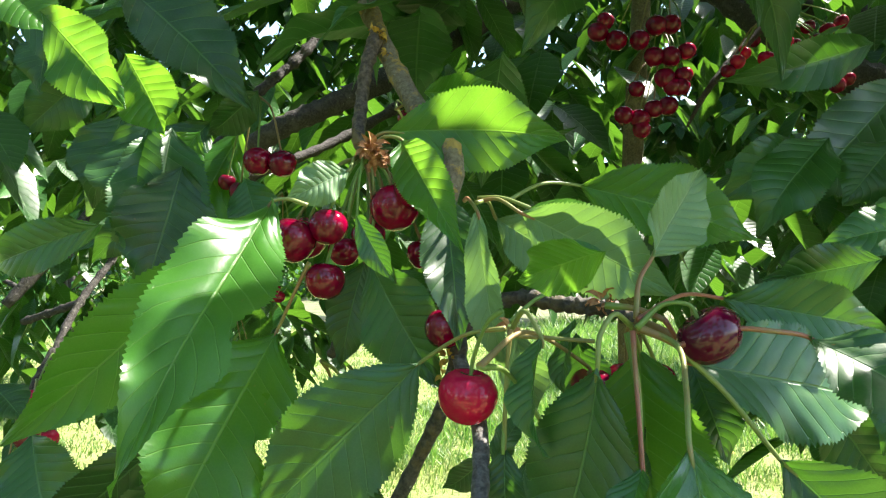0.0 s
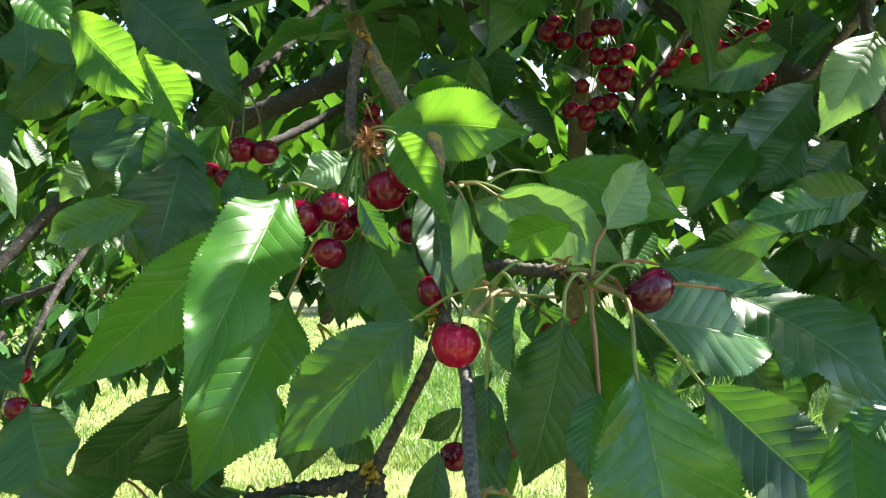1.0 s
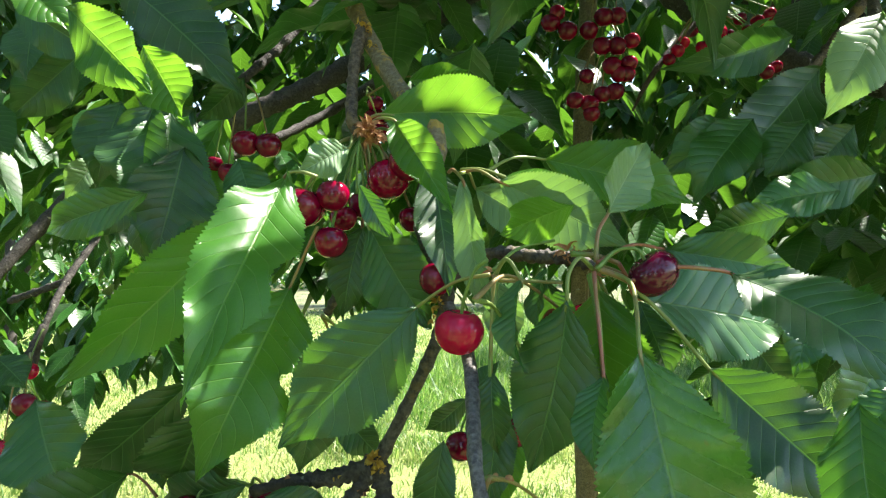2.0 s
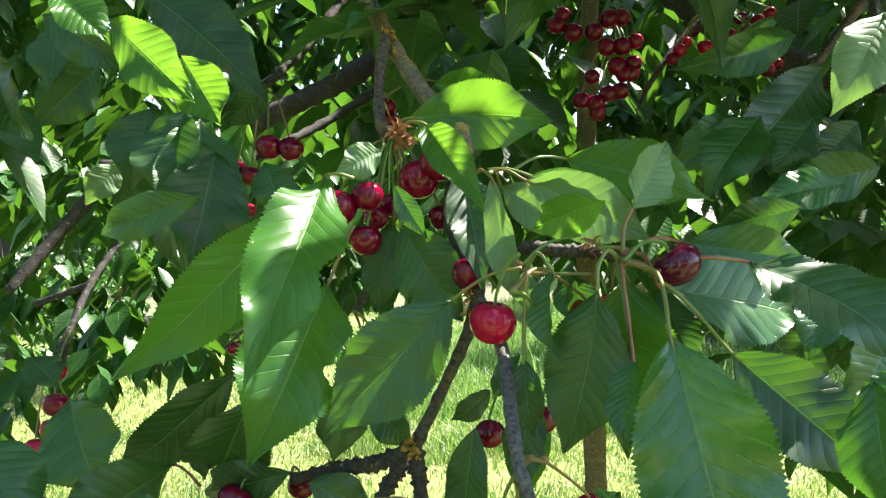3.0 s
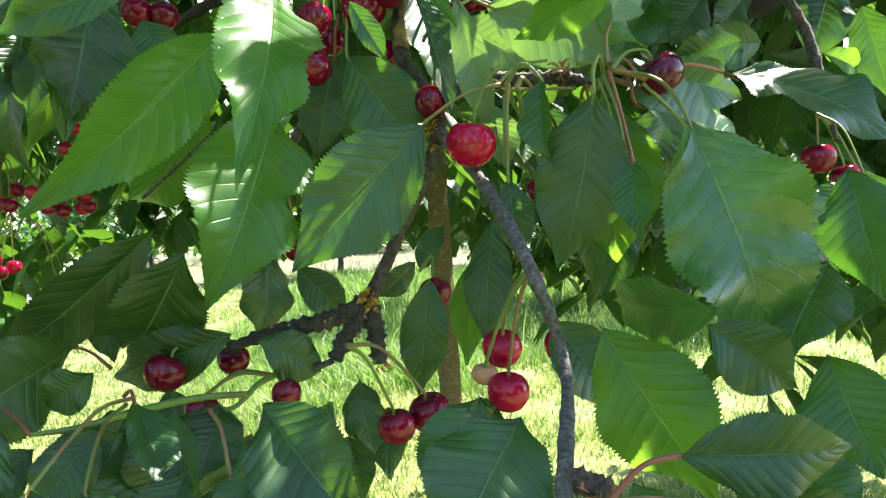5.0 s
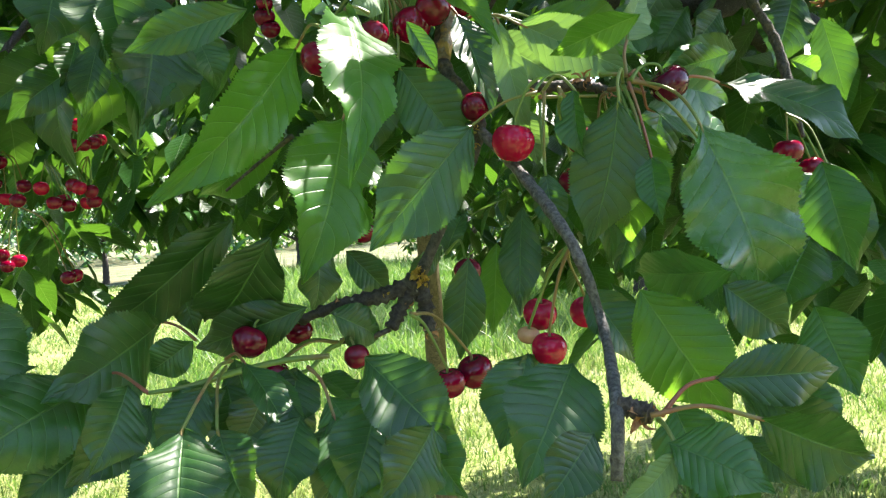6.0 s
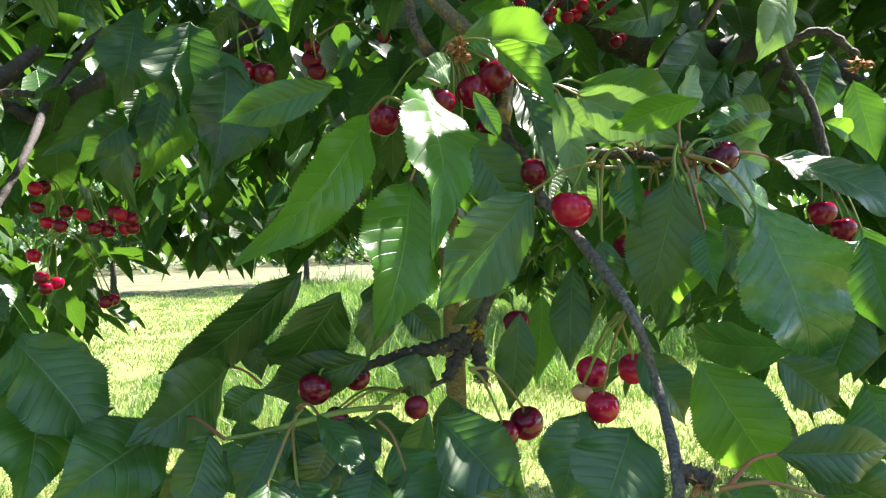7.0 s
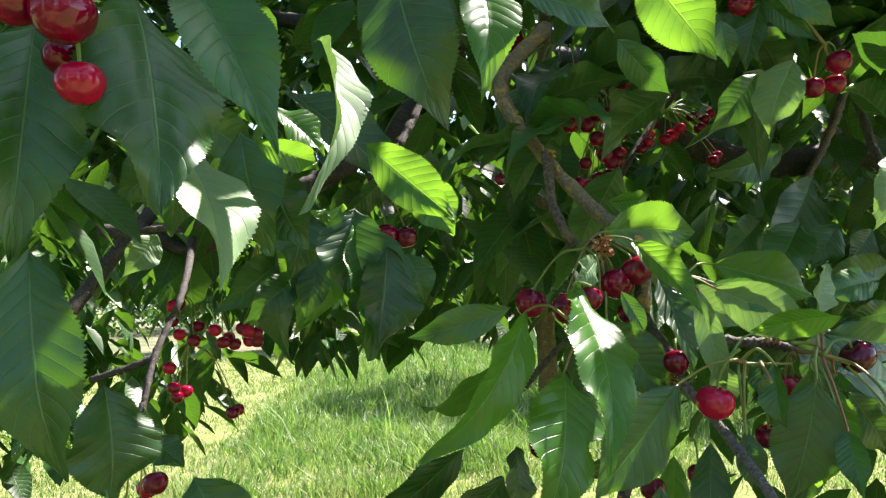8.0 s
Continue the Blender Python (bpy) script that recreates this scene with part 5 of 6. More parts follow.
bud_tuft(tree, (0.0197, 0.3312, 1.476), 10, 0.0045, MOSS, "lichen", "yellow-orange crust of lichen")
bud_tuft(tree, (-0.0191, 0.4225, 1.654), 16, 0.006, MOSS, "lichen", "yellow-orange crust of lichen")
bud_tuft(tree, (-0.0129, 0.4163, 1.641), 8, 0.004, MOSS, "lichen", "yellow-orange crust of lichen")
bud_tuft(tree, (-0.0400, 0.4710, 1.716), 12, 0.007, MOSS, "lichen", "yellow-orange crust of lichen")
bud_tuft(tree, (-0.0327, 0.3519, 1.393), 5, 0.004, MOSS, "lichen", "yellow-orange crust of lichen")
spur = (-0.0181, 0.369, 1.575)
group_of = bunch("bunch of glossy dark red cherries under a leafy spur", spur)
cherry(group_of, (-0.0325, 0.3407, 1.54), 0.0088, spur)
cherry(group_of, (-0.0038, 0.3535, 1.55), 0.0118, spur)
cherry(group_of, (0.0068, 0.345, 1.558), 0.0107, spur)
cherry(group_of, (-0.0336, 0.3413, 1.516), 0.0091, spur)
cherry(group_of, (-0.0288, 0.3657, 1.53), 0.0078, spur)
cherry(group_of, (0.0087, 0.3629, 1.529), 0.0078, spur)
cherry(group_of, (-0.0182, 0.3748, 1.538), 0.0083, spur)
spur = (0.0405, 0.2859, 1.506)
group_of = bunch("single glossy red cherry on a curved green stalk", spur)
cherry(group_of, (0.0284, 0.2965, 1.473), 0.0118, spur, material=RED, bow=0.1)
spur = (0.0848, 0.2656, 1.501)
group_of = bunch("single dark cherry among reddish stalks", spur)
cherry(group_of, (0.109, 0.2639, 1.499), 0.0112, spur, material=PLUM, tall=0.9)
spur = (0.0489, 0.4529, 1.407)
group_of = bunch("dark red cherry on a short stalk", spur)
cherry(group_of, (0.0363, 0.3861, 1.398), 0.0092, spur)
spur = (0.0738, 0.3914, 1.43)
group_of = bunch("dark cherry on a thin stalk above the grass", spur)
cherry(group_of, (0.0654, 0.3695, 1.409), 0.0091, spur)
spur = (-0.1257, 0.5808, 1.656)
group_of = bunch("three dark red cherries on a thin twig", spur)
cherry(group_of, (-0.1207, 0.5615, 1.603), 0.0115, spur)
cherry(group_of, (-0.1024, 0.5602, 1.601), 0.0110, spur)
cherry(group_of, (-0.1397, 0.5834, 1.582), 0.0090, spur)
cherry(group_of, (-0.1534, 0.5942, 1.591), 0.0072, spur)
spur = (-0.3500, 0.665, 1.410)
group_of = bunch("bunch of bright red cherries low on the tree", spur)
cherry(group_of, (-0.3372, 0.68, 1.3694), 0.0105, spur, material=RED)
cherry(group_of, (-0.3553, 0.65, 1.3417), 0.0095, spur, material=RED)
cherry(group_of, (-0.3381, 0.66, 1.4095), 0.0085, (-0.3430, 0.700, 1.445), material=RED)
spur = (0.091, 0.2973, 1.5)
group_of = bunch("red cherries half hidden behind leaves", spur)
cherry(group_of, (0.0909, 0.3078, 1.477), 0.0082, spur, material=RED)
cherry(group_of, (0.1062, 0.3168, 1.476), 0.0078, spur)
spur = (-0.081, 0.3713, 1.383)
group_of = bunch("dark red cherry on a green stalk by a knobbly spur", spur)
cherry(group_of, (-0.1115, 0.3607, 1.373), 0.0100, spur)
cherry(group_of, (-0.0779, 0.39, 1.371), 0.0085, spur)
spur = (-0.0606, 0.3577, 1.366)
group_of = bunch("dark red cherries hanging from a green shoot", spur)
cherry(group_of, (-0.0575, 0.3346, 1.361), 0.0074, spur)
cherry(group_of, (-0.0978, 0.3601, 1.353), 0.0064, spur)
cherry(group_of, (-0.094, 0.3827, 1.349), 0.0073, spur)
spur = (-0.0316, 0.314, 1.384)
group_of = bunch("three dark red cherries below a knobbly spur", spur)
cherry(group_of, (0.011, 0.3283, 1.344), 0.0108, spur)
cherry(group_of, (-0.0079, 0.3223, 1.341), 0.0092, spur)
spur = (0.0364, 0.2577, 1.417)
group_of = bunch("bright red cherries and a shrivelled pale one", spur)
cherry(group_of, (0.0372, 0.2944, 1.378), 0.0096, spur, material=RED, bow=0.06)
cherry(group_of, (0.0314, 0.2764, 1.362), 0.0095, spur, material=RED, bow=0.06)
cherry(group_of, (0.0777, 0.3112, 1.373), 0.0099, spur, material=RED, bow=0.06)
cherry(group_of, (0.0244, 0.2852, 1.369), 0.0062, spur, material=PINK, bow=0.06, tall=0.8)
spur = (-0.0442, 0.3977, 1.474)
group_of = bunch("dark cherries behind a large leaf", spur)
cherry(group_of, (-0.024, 0.4201, 1.429), 0.0088, spur)
cherry(group_of, (-0.0354, 0.4248, 1.428), 0.0088, spur)
spur = (0.0067, 0.3134, 1.504)
group_of = bunch("dark cherries close to the lichen-covered twig", spur)
cherry(group_of, (0.0195, 0.3225, 1.4965), 0.0088, (0.0245, 0.3317, 1.5095))
spur = (0.0307, 0.249, 1.49)
group_of = bunch("two dark cherries on thin stalks", spur)
cherry(group_of, (0.078, 0.3072, 1.475), 0.0089, spur)
cherry(group_of, (0.0607, 0.2895, 1.45), 0.0082, spur)
spur = (-0.0181, 0.369, 1.575)
group_of = bunch("dark red cherry beside the bright leaf", spur)
cherry(group_of, (-0.0522, 0.3929, 1.538), 0.0119, spur)
cherry(group_of, (-0.0485, 0.342, 1.534), 0.0108, spur)
spur = (0.3094, 0.3705, 1.497)
group_of = bunch("dark red cherries among leaves on a grey twig", spur)
cherry(group_of, (0.3088, 0.3698, 1.467), 0.0112, spur)
cherry(group_of, (0.3326, 0.3702, 1.453), 0.0105, spur)
cherry(group_of, (0.3437, 0.3652, 1.441), 0.0100, spur)
spur = (0.2644, 0.8488, 1.853)
group_of = bunch("large cluster of dark red cherries high in the crown", spur)
cherry(group_of, (0.1888, 0.8356, 1.792), 0.0117, (0.242, 0.8503, 1.86))
cherry(group_of, (0.2094, 0.8342, 1.782), 0.0124, (0.2483, 0.85, 1.852))
cherry(group_of, (0.2347, 0.8324, 1.782), 0.0117, (0.256, 0.8494, 1.852))
cherry(group_of, (0.2532, 0.8307, 1.798), 0.0124, (0.2616, 0.8488, 1.86))
cherry(group_of, (0.269, 0.8295, 1.799), 0.0117, (0.2665, 0.8485, 1.86))
cherry(group_of, (0.2505, 0.8316, 1.763), 0.0117, (0.261, 0.8495, 1.832))
cherry(group_of, (0.269, 0.8303, 1.763), 0.0124, (0.2666, 0.849, 1.832))
cherry(group_of, (0.2862, 0.8289, 1.769), 0.0103, (0.2722, 0.8485, 1.838))
cherry(group_of, (0.2622, 0.8313, 1.739), 0.0117, (0.2645, 0.8497, 1.807))
cherry(group_of, (0.2794, 0.8302, 1.729), 0.0110, (0.2701, 0.8495, 1.797))
cherry(group_of, (0.2711, 0.8308, 1.729), 0.0110, (0.2673, 0.8497, 1.797))
cherry(group_of, (0.2314, 0.8338, 1.727), 0.0096, (0.2554, 0.8506, 1.795))
cherry(group_of, (0.2657, 0.8317, 1.708), 0.0117, (0.266, 0.8503, 1.776))
cherry(group_of, (0.2506, 0.8328, 1.705), 0.0110, (0.2611, 0.8507, 1.772))
cherry(group_of, (0.2177, 0.8354, 1.698), 0.0110, (0.2513, 0.8516, 1.765))
cherry(group_of, (0.2349, 0.8342, 1.694), 0.0117, (0.2562, 0.8513, 1.762))
cherry(group_of, (0.237, 0.8343, 1.682), 0.0110, (0.2569, 0.8515, 1.749))
cherry(group_of, (0.197, 0.8347, 1.804), 0.0103, (0.2448, 0.8501, 1.86))
cherry(group_of, (0.2828, 0.8297, 1.742), 0.0103, (0.2708, 0.8492, 1.811))
spur = (0.3962, 0.8698, 1.821)
group_of = bunch("small bunch of bright cherries high in the crown", spur)
cherry(group_of, (0.3601, 0.8735, 1.77), 0.0094, spur, material=RED)
cherry(group_of, (0.401, 0.8904, 1.779), 0.0104, spur, material=RED)
cherry(group_of, (0.4266, 0.9083, 1.79), 0.0106, spur, material=RED)
cherry(group_of, (0.4143, 0.8691, 1.792), 0.0094, spur, material=RED)
cherry(group_of, (0.3751, 0.8921, 1.786), 0.0089, spur, material=RED)
cherry(group_of, (0.4417, 0.907, 1.8), 0.0098, spur)
cherry(group_of, (0.4483, 0.8666, 1.793), 0.0094, spur)
cherry(group_of, (0.4711, 0.8845, 1.812), 0.0096, spur)
cherry(group_of, (0.4974, 0.9023, 1.828), 0.0091, spur)
cherry(group_of, (0.4613, 0.8657, 1.788), 0.0087, spur)
cherry(group_of, (0.4489, 0.8861, 1.816), 0.0089, spur)
cherry(group_of, (0.3942, 0.9104, 1.807), 0.0091, spur)
cherry(group_of, (0.3493, 0.8746, 1.759), 0.0087, spur)
cherry(group_of, (0.4823, 0.8851, 1.746), 0.0104, spur)
cherry(group_of, (0.5051, 0.9032, 1.758), 0.0091, spur)
spur = (-0.0273, 0.6905, 1.671)
group_of = bunch("dark red cherries in the crown above the grass", spur)
cherry(group_of, (-0.0215, 0.7417, 1.659), 0.0110, spur)
cherry(group_of, (-0.0166, 0.7393, 1.646), 0.0104, spur)
cherry(group_of, (-0.0205, 0.7419, 1.674), 0.0092, spur)
cherry(group_of, (0.0535, 0.7117, 1.682), 0.0079, spur)
spur = (-0.3209, 0.1965, 1.674)
group_of = bunch("large glossy cherries close overhead", spur)
cherry(group_of, (-0.3227, 0.1982, 1.656), 0.0120, spur)
cherry(group_of, (-0.3178, 0.2037, 1.631), 0.0094, spur, material=RED)
cherry(group_of, (-0.3411, 0.2034, 1.662), 0.0107, spur)
cherry(group_of, (-0.3294, 0.2321, 1.65), 0.0083, spur)
spur = (0.0386, 0.5005, 1.766)
group_of = bunch("row of dark cherries on a shaded twig", spur)
cherry(group_of, (0.0087, 0.5324, 1.737), 0.0096, (0.0366, 0.5417, 1.785))
cherry(group_of, (0.0226, 0.5279, 1.742), 0.0102, (0.044, 0.5394, 1.785))
cherry(group_of, (0.0395, 0.5227, 1.743), 0.0102, (0.0524, 0.5369, 1.785))
cherry(group_of, (0.0563, 0.518, 1.738), 0.0102, (0.0613, 0.5343, 1.785))
cherry(group_of, (0.072, 0.5118, 1.76), 0.0107, (0.0692, 0.5319, 1.784))
cherry(group_of, (0.083, 0.5095, 1.745), 0.0102, (0.075, 0.5302, 1.784))
cherry(group_of, (0.0909, 0.506, 1.762), 0.0102, (0.0787, 0.5291, 1.784))
cherry(group_of, (0.0999, 0.5045, 1.743), 0.0096, (0.0834, 0.5276, 1.784))
cherry(group_of, (0.0674, 0.5154, 1.727), 0.0091, (0.0671, 0.5325, 1.784))
cherry(group_of, (0.0265, 0.5277, 1.728), 0.0085, (0.0461, 0.5388, 1.785))
cherry(group_of, (-0.0009, 0.5321, 1.784), 0.0118, (0.0313, 0.5432, 1.786))
spur = (0.1651, 0.3293, 1.722)
group_of = bunch("red cherries beside a grey twig", spur)
cherry(group_of, (0.175, 0.3272, 1.709), 0.0097, spur)
cherry(group_of, (0.1644, 0.342, 1.693), 0.0085, spur)
cherry(group_of, (0.188, 0.345, 1.698), 0.0083, spur)
cherry(group_of, (0.1052, 0.3452, 1.754), 0.0092, spur)
spur = (-0.3390, 0.6650, 1.425)
group_of = bunch("red cherries low on a knobbly twig", spur)
cherry(group_of, (-0.3262, 0.6272, 1.3847), 0.0115, spur)
cherry(group_of, (-0.3421, 0.6561, 1.3568), 0.0112, spur, material=RED)
spur = (-0.3227, 1.1, 1.559)
group_of = bunch("small cherries hanging on a far branch", spur)
cherry(group_of, (-0.3352, 1.061, 1.544), 0.0100, spur, material=RED)
cherry(group_of, (-0.3276, 1.08, 1.547), 0.0100, spur)
cherry(group_of, (-0.3396, 1.105, 1.521), 0.0100, spur)
cherry(group_of, (-0.3294, 1.122, 1.5), 0.0100, spur, material=RED)
cherry(group_of, (-0.3059, 1.047, 1.493), 0.0100, spur)
cherry(group_of, (-0.3001, 1.067, 1.513), 0.0100, spur)
spur = (-0.2729, 1.079, 1.548)
group_of = bunch("small cherries hanging on a far branch", spur)
cherry(group_of, (-0.2766, 1.036, 1.507), 0.0100, spur, material=RED)
cherry(group_of, (-0.2643, 1.052, 1.488), 0.0100, spur)
cherry(group_of, (-0.2482, 1.067, 1.484), 0.0100, spur)
cherry(group_of, (-0.2563, 1.092, 1.493), 0.0100, spur, material=RED)
spur = (-0.2133, 1.058, 1.634)
group_of = bunch("dark cherries in a hanging row", spur)
cherry(group_of, (-0.2251, 1.018, 1.586), 0.0100, spur, material=RED)
cherry(group_of, (-0.2219, 1.037, 1.563), 0.0100, spur)
cherry(group_of, (-0.2103, 1.054, 1.567), 0.0100, spur)
cherry(group_of, (-0.2033, 1.073, 1.573), 0.0100, spur, material=RED)
cherry(group_of, (-0.2337, 1.02, 1.56), 0.0100, spur)
spur = (-0.2188, 1.057, 1.548)
group_of = bunch("small cherries hanging on a far branch", spur)
cherry(group_of, (-0.2304, 1.017, 1.504), 0.0100, spur, material=RED)
cherry(group_of, (-0.2175, 1.033, 1.5), 0.0100, spur)
cherry(group_of, (-0.2155, 1.053, 1.487), 0.0100, spur)
cherry(group_of, (-0.2257, 1.079, 1.487), 0.0100, spur, material=RED)
cherry(group_of, (-0.237, 1.02, 1.508), 0.0100, spur)
spur = (-0.3128, 1.093, 1.488)
group_of = bunch("red cherries at the end of a far branch", spur)
cherry(group_of, (-0.341, 1.06, 1.454), 0.0100, spur, material=RED)
cherry(group_of, (-0.3356, 1.079, 1.423), 0.0100, spur)
cherry(group_of, (-0.3325, 1.098, 1.407), 0.0100, spur)
cherry(group_of, (-0.3202, 1.115, 1.413), 0.0100, spur, material=RED)
cherry(group_of, (-0.2531, 1.022, 1.388), 0.0100, spur)
cherry(group_of, (-0.2459, 1.04, 1.389), 0.0100, spur)


def bare_stalk(points, thick=0.0008):
    """A thin fruit or leaf stalk on its spur."""
    verts, faces = tube(spline([(*p, thick * (1.3 if k == 0 else 1.0)) for k, p in enumerate(points)], 7), 7)
    link_mesh("stalk", verts, faces, STALK, tree)


rng_fan = random.Random(4)
for k in range(9):
    start = Vector((-0.0165 + rng_fan.uniform(-0.004, 0.004), 0.360 + rng_fan.uniform(-0.004, 0.004), 1.5745))
    end = start + Vector((rng_fan.uniform(-0.014, 0.016), rng_fan.uniform(-0.012, 0.006), rng_fan.uniform(-0.034, -0.020)))
    bare_stalk([tuple(start), tuple((start + end) / 2 + Vector((0.12 * (end.x - start.x), -0.003, 0.004))), tuple(end)], 0.0007)
bare_stalk([(0.0463, 0.296, 1.4951), (0.0426, 0.29, 1.4755), (0.0409, 0.285, 1.4535)])
bare_stalk([(0.046, 0.29, 1.4963), (0.0592, 0.285, 1.4959), (0.0733, 0.28, 1.4953)])
bare_stalk([(0.0448, 0.30, 1.5007), (0.0576, 0.305, 1.5107), (0.0763, 0.31, 1.5148)])
bare_stalk([(0.0832, 0.27, 1.4992), (0.0845, 0.262, 1.4802), (0.0836, 0.255, 1.4533)], 0.0009)
bare_stalk([(0.0836, 0.275, 1.4986), (0.0851, 0.27, 1.4843), (0.0867, 0.268, 1.4653)])
bare_stalk([(0.0784, 0.285, 1.508), (0.0885, 0.28, 1.507), (0.0971, 0.275, 1.5035)], 0.0011)
bare_stalk([(0.0848, 0.268, 1.5015), (0.092, 0.262, 1.4985), (0.0975, 0.259, 1.4955)], 0.0013)

# ---- the crown round and above ----


def single_leaves(seats):
    """The nearest leaves of the crown, each an object of its own, on a few shared meshes."""
    kinds = []
    for k in range(5):
        first = leaf(tree, (0, 0, 0), (1, 0, 0), (0, 0.1 * k, 1), 0.46, 8 + 4 * k, 0.03 * (k - 1), wave=0.6 + 0.2 * k, curl=0.06 * k)
        kinds.append(first.data)
        bpy.data.objects.remove(first)
    for k, (base, axis, up, length, width, bend) in enumerate(zip(*seats)):
        ax = Vector(axis).normalized()
        z = Vector(up)
        z = (z - ax * z.dot(ax)).normalized()
        y = z.cross(ax)
        ob = new("leaf", kinds[k % 5])
        hang_on(ob, tree)
        turn = Matrix((ax, y, z)).transposed().to_4x4()
        ob.matrix_basis = Matrix.Translation(base) @ turn @ Matrix.Diagonal((length, length, length, 1))


def crown_near():
    """Leaves of the crown behind, beside and over the camera, thick above and open below towards the grass; some sprays
    are added only to block light.
    """
    rng = np.random.default_rng(11)
    # behind the front sprays, down to the height at which the crown ends
    n = 3600
    x, y = rng.uniform(-1.6, 2.4, n), rng.uniform(0.62, 3.2, n)
    low = 1.50 + 0.10 * np.sin(x * 3.1) - 0.22 * np.clip(x - 0.25, 0, 1)
    low = low + 0.24 * (x < 0.0)
    z = low + rng.random(n) ** 1.3 * 1.9
    spots = np.stack([x, y, z], 1)
    lump = np.array([noise.noise(Vector(tuple(p * 2.6))) for p in spots])
    spots = spots[lump > -0.22]
    a = sprays(rng, spots, 6, 0.03, 0.9, 0.105)
    # over the front sprays
    n = 380
    x, y = rng.uniform(-1.8, 1.8, n), rng.uniform(0.15, 1.6, n)
    z = 1.9 + 0.25 * np.clip(0.5 - y, 0, 1) + rng.random(n) * 1.7
    b = sprays(rng, np.stack([x, y, z], 1), 6, 0.03, 0.8, 0.11)
    # over the left shoulder
    n = 60
    x, y, z = rng.uniform(-1.4, 0.0, n), rng.uniform(-0.15, 0.4, n), rng.uniform(1.86, 2.7, n)
    e = sprays(rng, np.stack([x, y, z], 1), 6, 0.03, 0.8, 0.11)
    # unseen clumps added over and behind the camera to cut sky light, with sky between
    n = 1100
    spots = np.stack([rng.uniform(-2.0, 1.8, n), rng.uniform(-1.6, 0.05, n), 2.05 + rng.random(n) * 1.2], 1)
    spots[:, 2] += 0.1 * np.abs(spots[:, 1])
    lump = np.array([noise.noise(Vector(tuple(p * 2.2))) for p in spots])
    w = sprays(rng, spots[lump > 0.34], 6, 0.03, 0.8, 0.12)
    # over the right shoulder, towards the sun: added to block it from the front sprays
    n = 180
    x, y, z = rng.uniform(0.12, 1.0, n), rng.uniform(0.18, 0.85, n), rng.uniform(1.88, 2.5, n)
    f = sprays(rng, np.stack([x, y, z], 1), 6, 0.03, 0.8, 0.11)
    # beside the view, from the right
    n = 150
    x, y, z = rng.uniform(0.42, 1.3, n), rng.uniform(0.35, 1.0, n), rng.uniform(1.25, 2.0, n)
    c = sprays(rng, np.stack([x, y, z], 1), 6, 0.03, 0.9, 0.10)
    # round the trunk
    n = 500
    x, y, z = rng.uniform(1.8, 4.4, n), rng.uniform(0.6, 3.2, n), 1.7 + rng.random(n) * 2.0
    q = sprays(rng, np.stack([x, y, z], 1), 6, 0.03, 0.8, 0.13)
    # the drooping outer branch to the left
    n = 230
    x, y = rng.uniform(-1.0, 0.5, n), rng.uniform(1.25, 2.2, n)
    z = np.where(x < -0.28, 1.27, 1.47) + 0.1 * (y - 1.25) + rng.random(n) ** 1.3 * 0.5
    d = sprays(rng, np.stack([x, y, z], 1), 6, 0.02, 1.2, 0.095)
    # the far side of the crown
    n = 2600
    x, y, z = rng.uniform(-2.6, 4.4, n), rng.uniform(2.4, 4.2, n), 1.75 + rng.random(n) * 2.2
    g = sprays(rng, np.stack([x, y, z], 1), 6, 0.03, 0.8, 0.15)
    # unseen sprays added higher up, only to keep the sun off the SHADED marks
    spots = np.array([np.array(m) + np.array(SUN_TO) * far for m in SHADED for far in (0.40, 0.48, 0.56, 0.66, 0.80)])
    k = sprays(rng, spots + rng.normal(0, 0.012, spots.shape), 6, 0.0, 0.3, 0.11)
    k = keep(k, clear_of_sun(k, LIT, 0.028))
    k = keep(k, clear_of_sun(k, SUNNY, 0.035))
    # sun blockers added above the dark hanging leaves, broadside to the sun
    to_sun = np.array(SUN_TO)
    flat_way = np.cross(to_sun, np.array([0.0, 1.0, 0.0]))
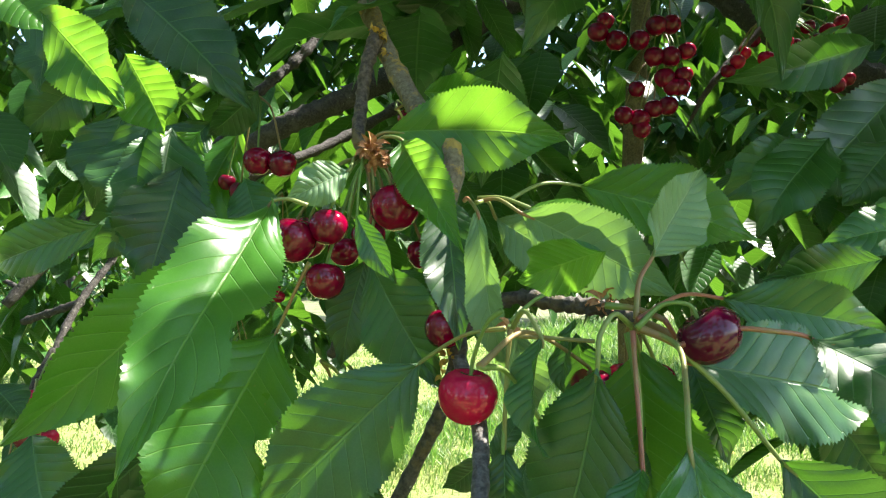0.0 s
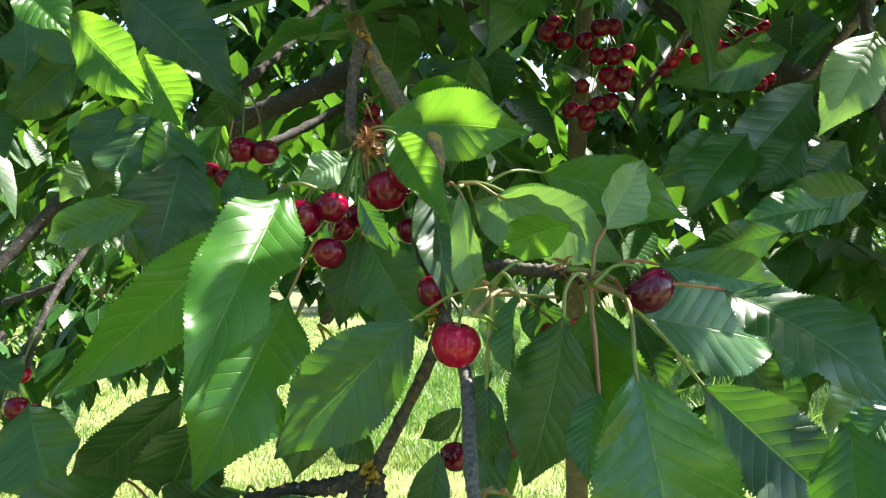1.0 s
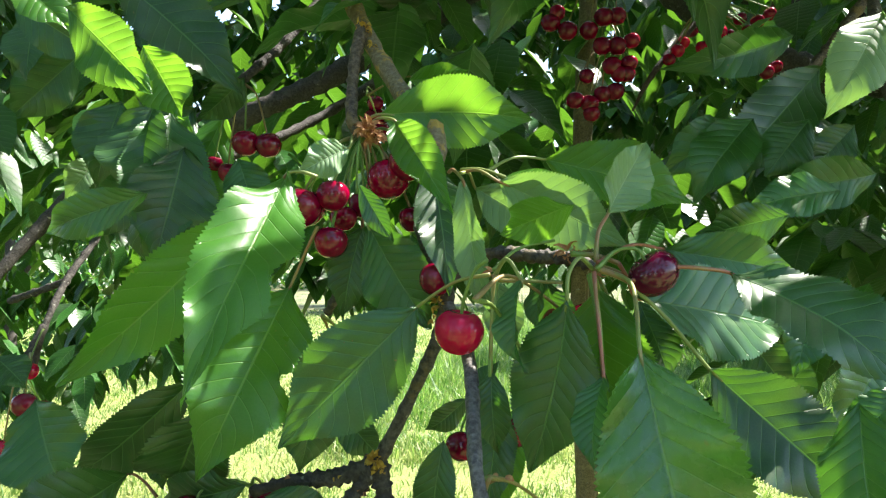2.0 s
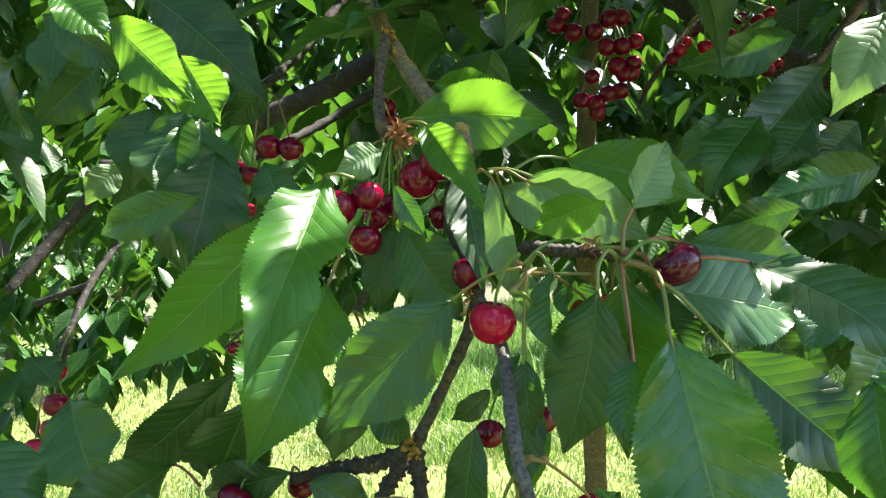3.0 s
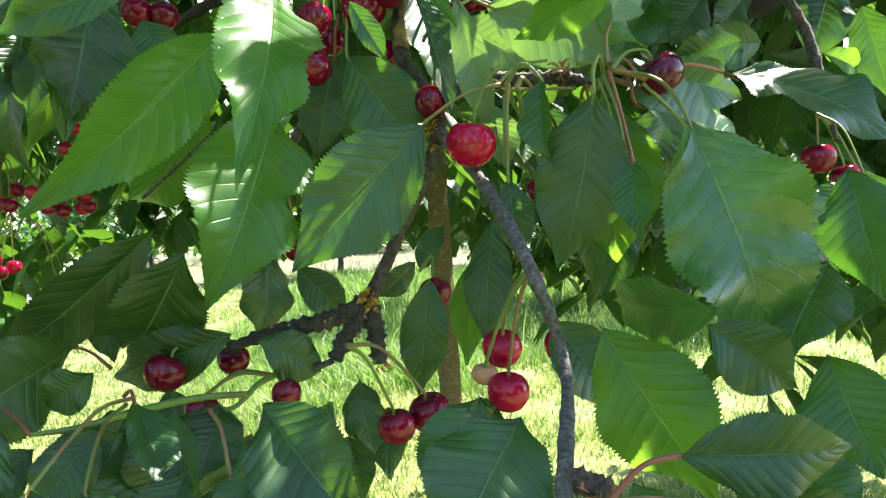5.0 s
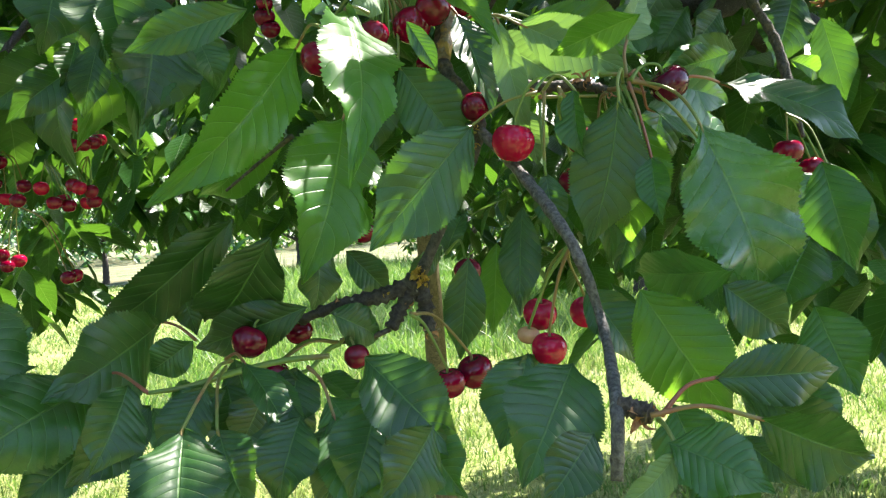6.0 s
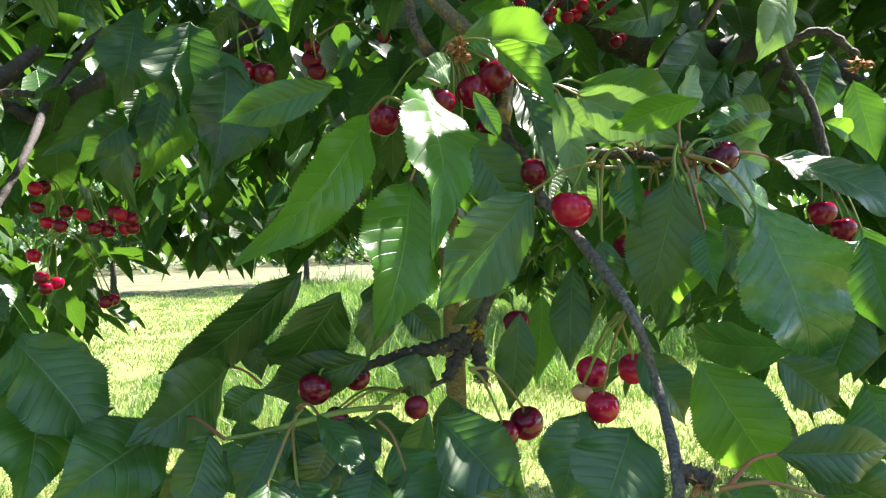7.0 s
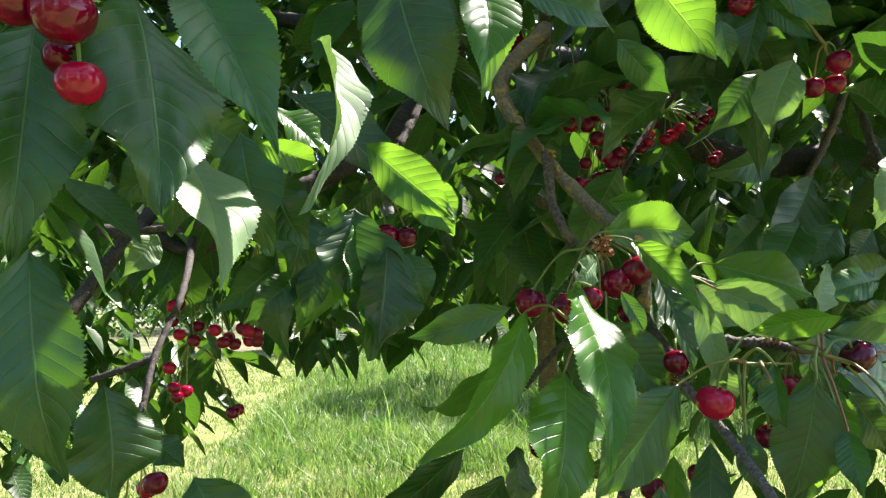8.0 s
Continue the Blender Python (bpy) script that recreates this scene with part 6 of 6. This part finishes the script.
    covered = np.array([(0.070, 0.256, 1.482), (0.0635, 0.262, 1.462), (0.0595, 0.266, 1.442), (0.0560, 0.269, 1.424), (-0.002, 0.305, 1.470), (-0.022, 0.303, 1.455), (-0.040, 0.303, 1.436), (0.160, 0.230, 1.482), (0.172, 0.213, 1.470)])
    far = np.array([0.30, 0.33, 0.30, 0.33, 0.42, 0.45, 0.42, 0.36, 0.39])
    count = len(covered)
    h = [covered + to_sun * far[:, None] - flat_way * 0.028, np.tile(flat_way, (count, 1)), np.tile(to_sun, (count, 1)), np.full(count, 0.062), np.full(count, 0.040), np.full(count, 0.05)]
    h = keep(h, clear_of_sun(h, LIT, 0.010) | (np.arange(count) < 4))
    seats = [np.concatenate(parts) for parts in zip(a, b, c, d, e, f, g, q, w)]
    seats = keep(seats, clear_of_sun(seats, LIT, 0.034))
    seats = keep(seats, clear_of_sun(seats, SUNNY, 0.06))
    # an airy stretch under the thick limb
    gap = (np.abs(seats[0] - np.array([0.52, 0.80, 1.79])) < np.array([0.30, 0.30, 0.17])).all(axis=1)
    seats = keep(seats, ~gap | (rng.random(len(gap)) < 0.15))
    seats = [np.concatenate(parts) for parts in zip(seats, k, h)]
    # an open view to the large cluster of cherries
    low, high = np.array([0.05, 0.20, 1.56]), np.array([0.245, 0.80, 1.75])
    way = high - low
    open_view = np.ones(len(seats[0]), dtype=bool)
    for u in (0.2, 0.5, 0.8):
        spot = seats[0] + seats[1] / np.linalg.norm(seats[1], axis=1, keepdims=True) * (seats[3] * u)[:, None]
        share = np.clip((spot - low) @ way / (way @ way), 0.0, 1.0)
        open_view &= np.linalg.norm(spot - low - share[:, None] * way, axis=1) > 0.035 + 0.055 * share
    seats = keep(seats, open_view)
    seats = keep(seats, clear_of_sun(seats, [(-0.45, 1.5, 1.6), (0.0, 1.7, 1.65)], 0.5) | (rng.random(len(seats[0])) < 0.12) | (seats[0][:, 2] < 1.85))
    near = np.linalg.norm(seats[0] - np.array([0.05, 0.15, 1.55]), axis=1)
    near[seats[0][:, 2] > 1.95] += 5
    order = np.argsort(near)
    single_leaves(keep(seats, order[:110]))
    seats = keep(seats, order[110:])
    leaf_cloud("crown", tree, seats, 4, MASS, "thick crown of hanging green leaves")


crown_near()
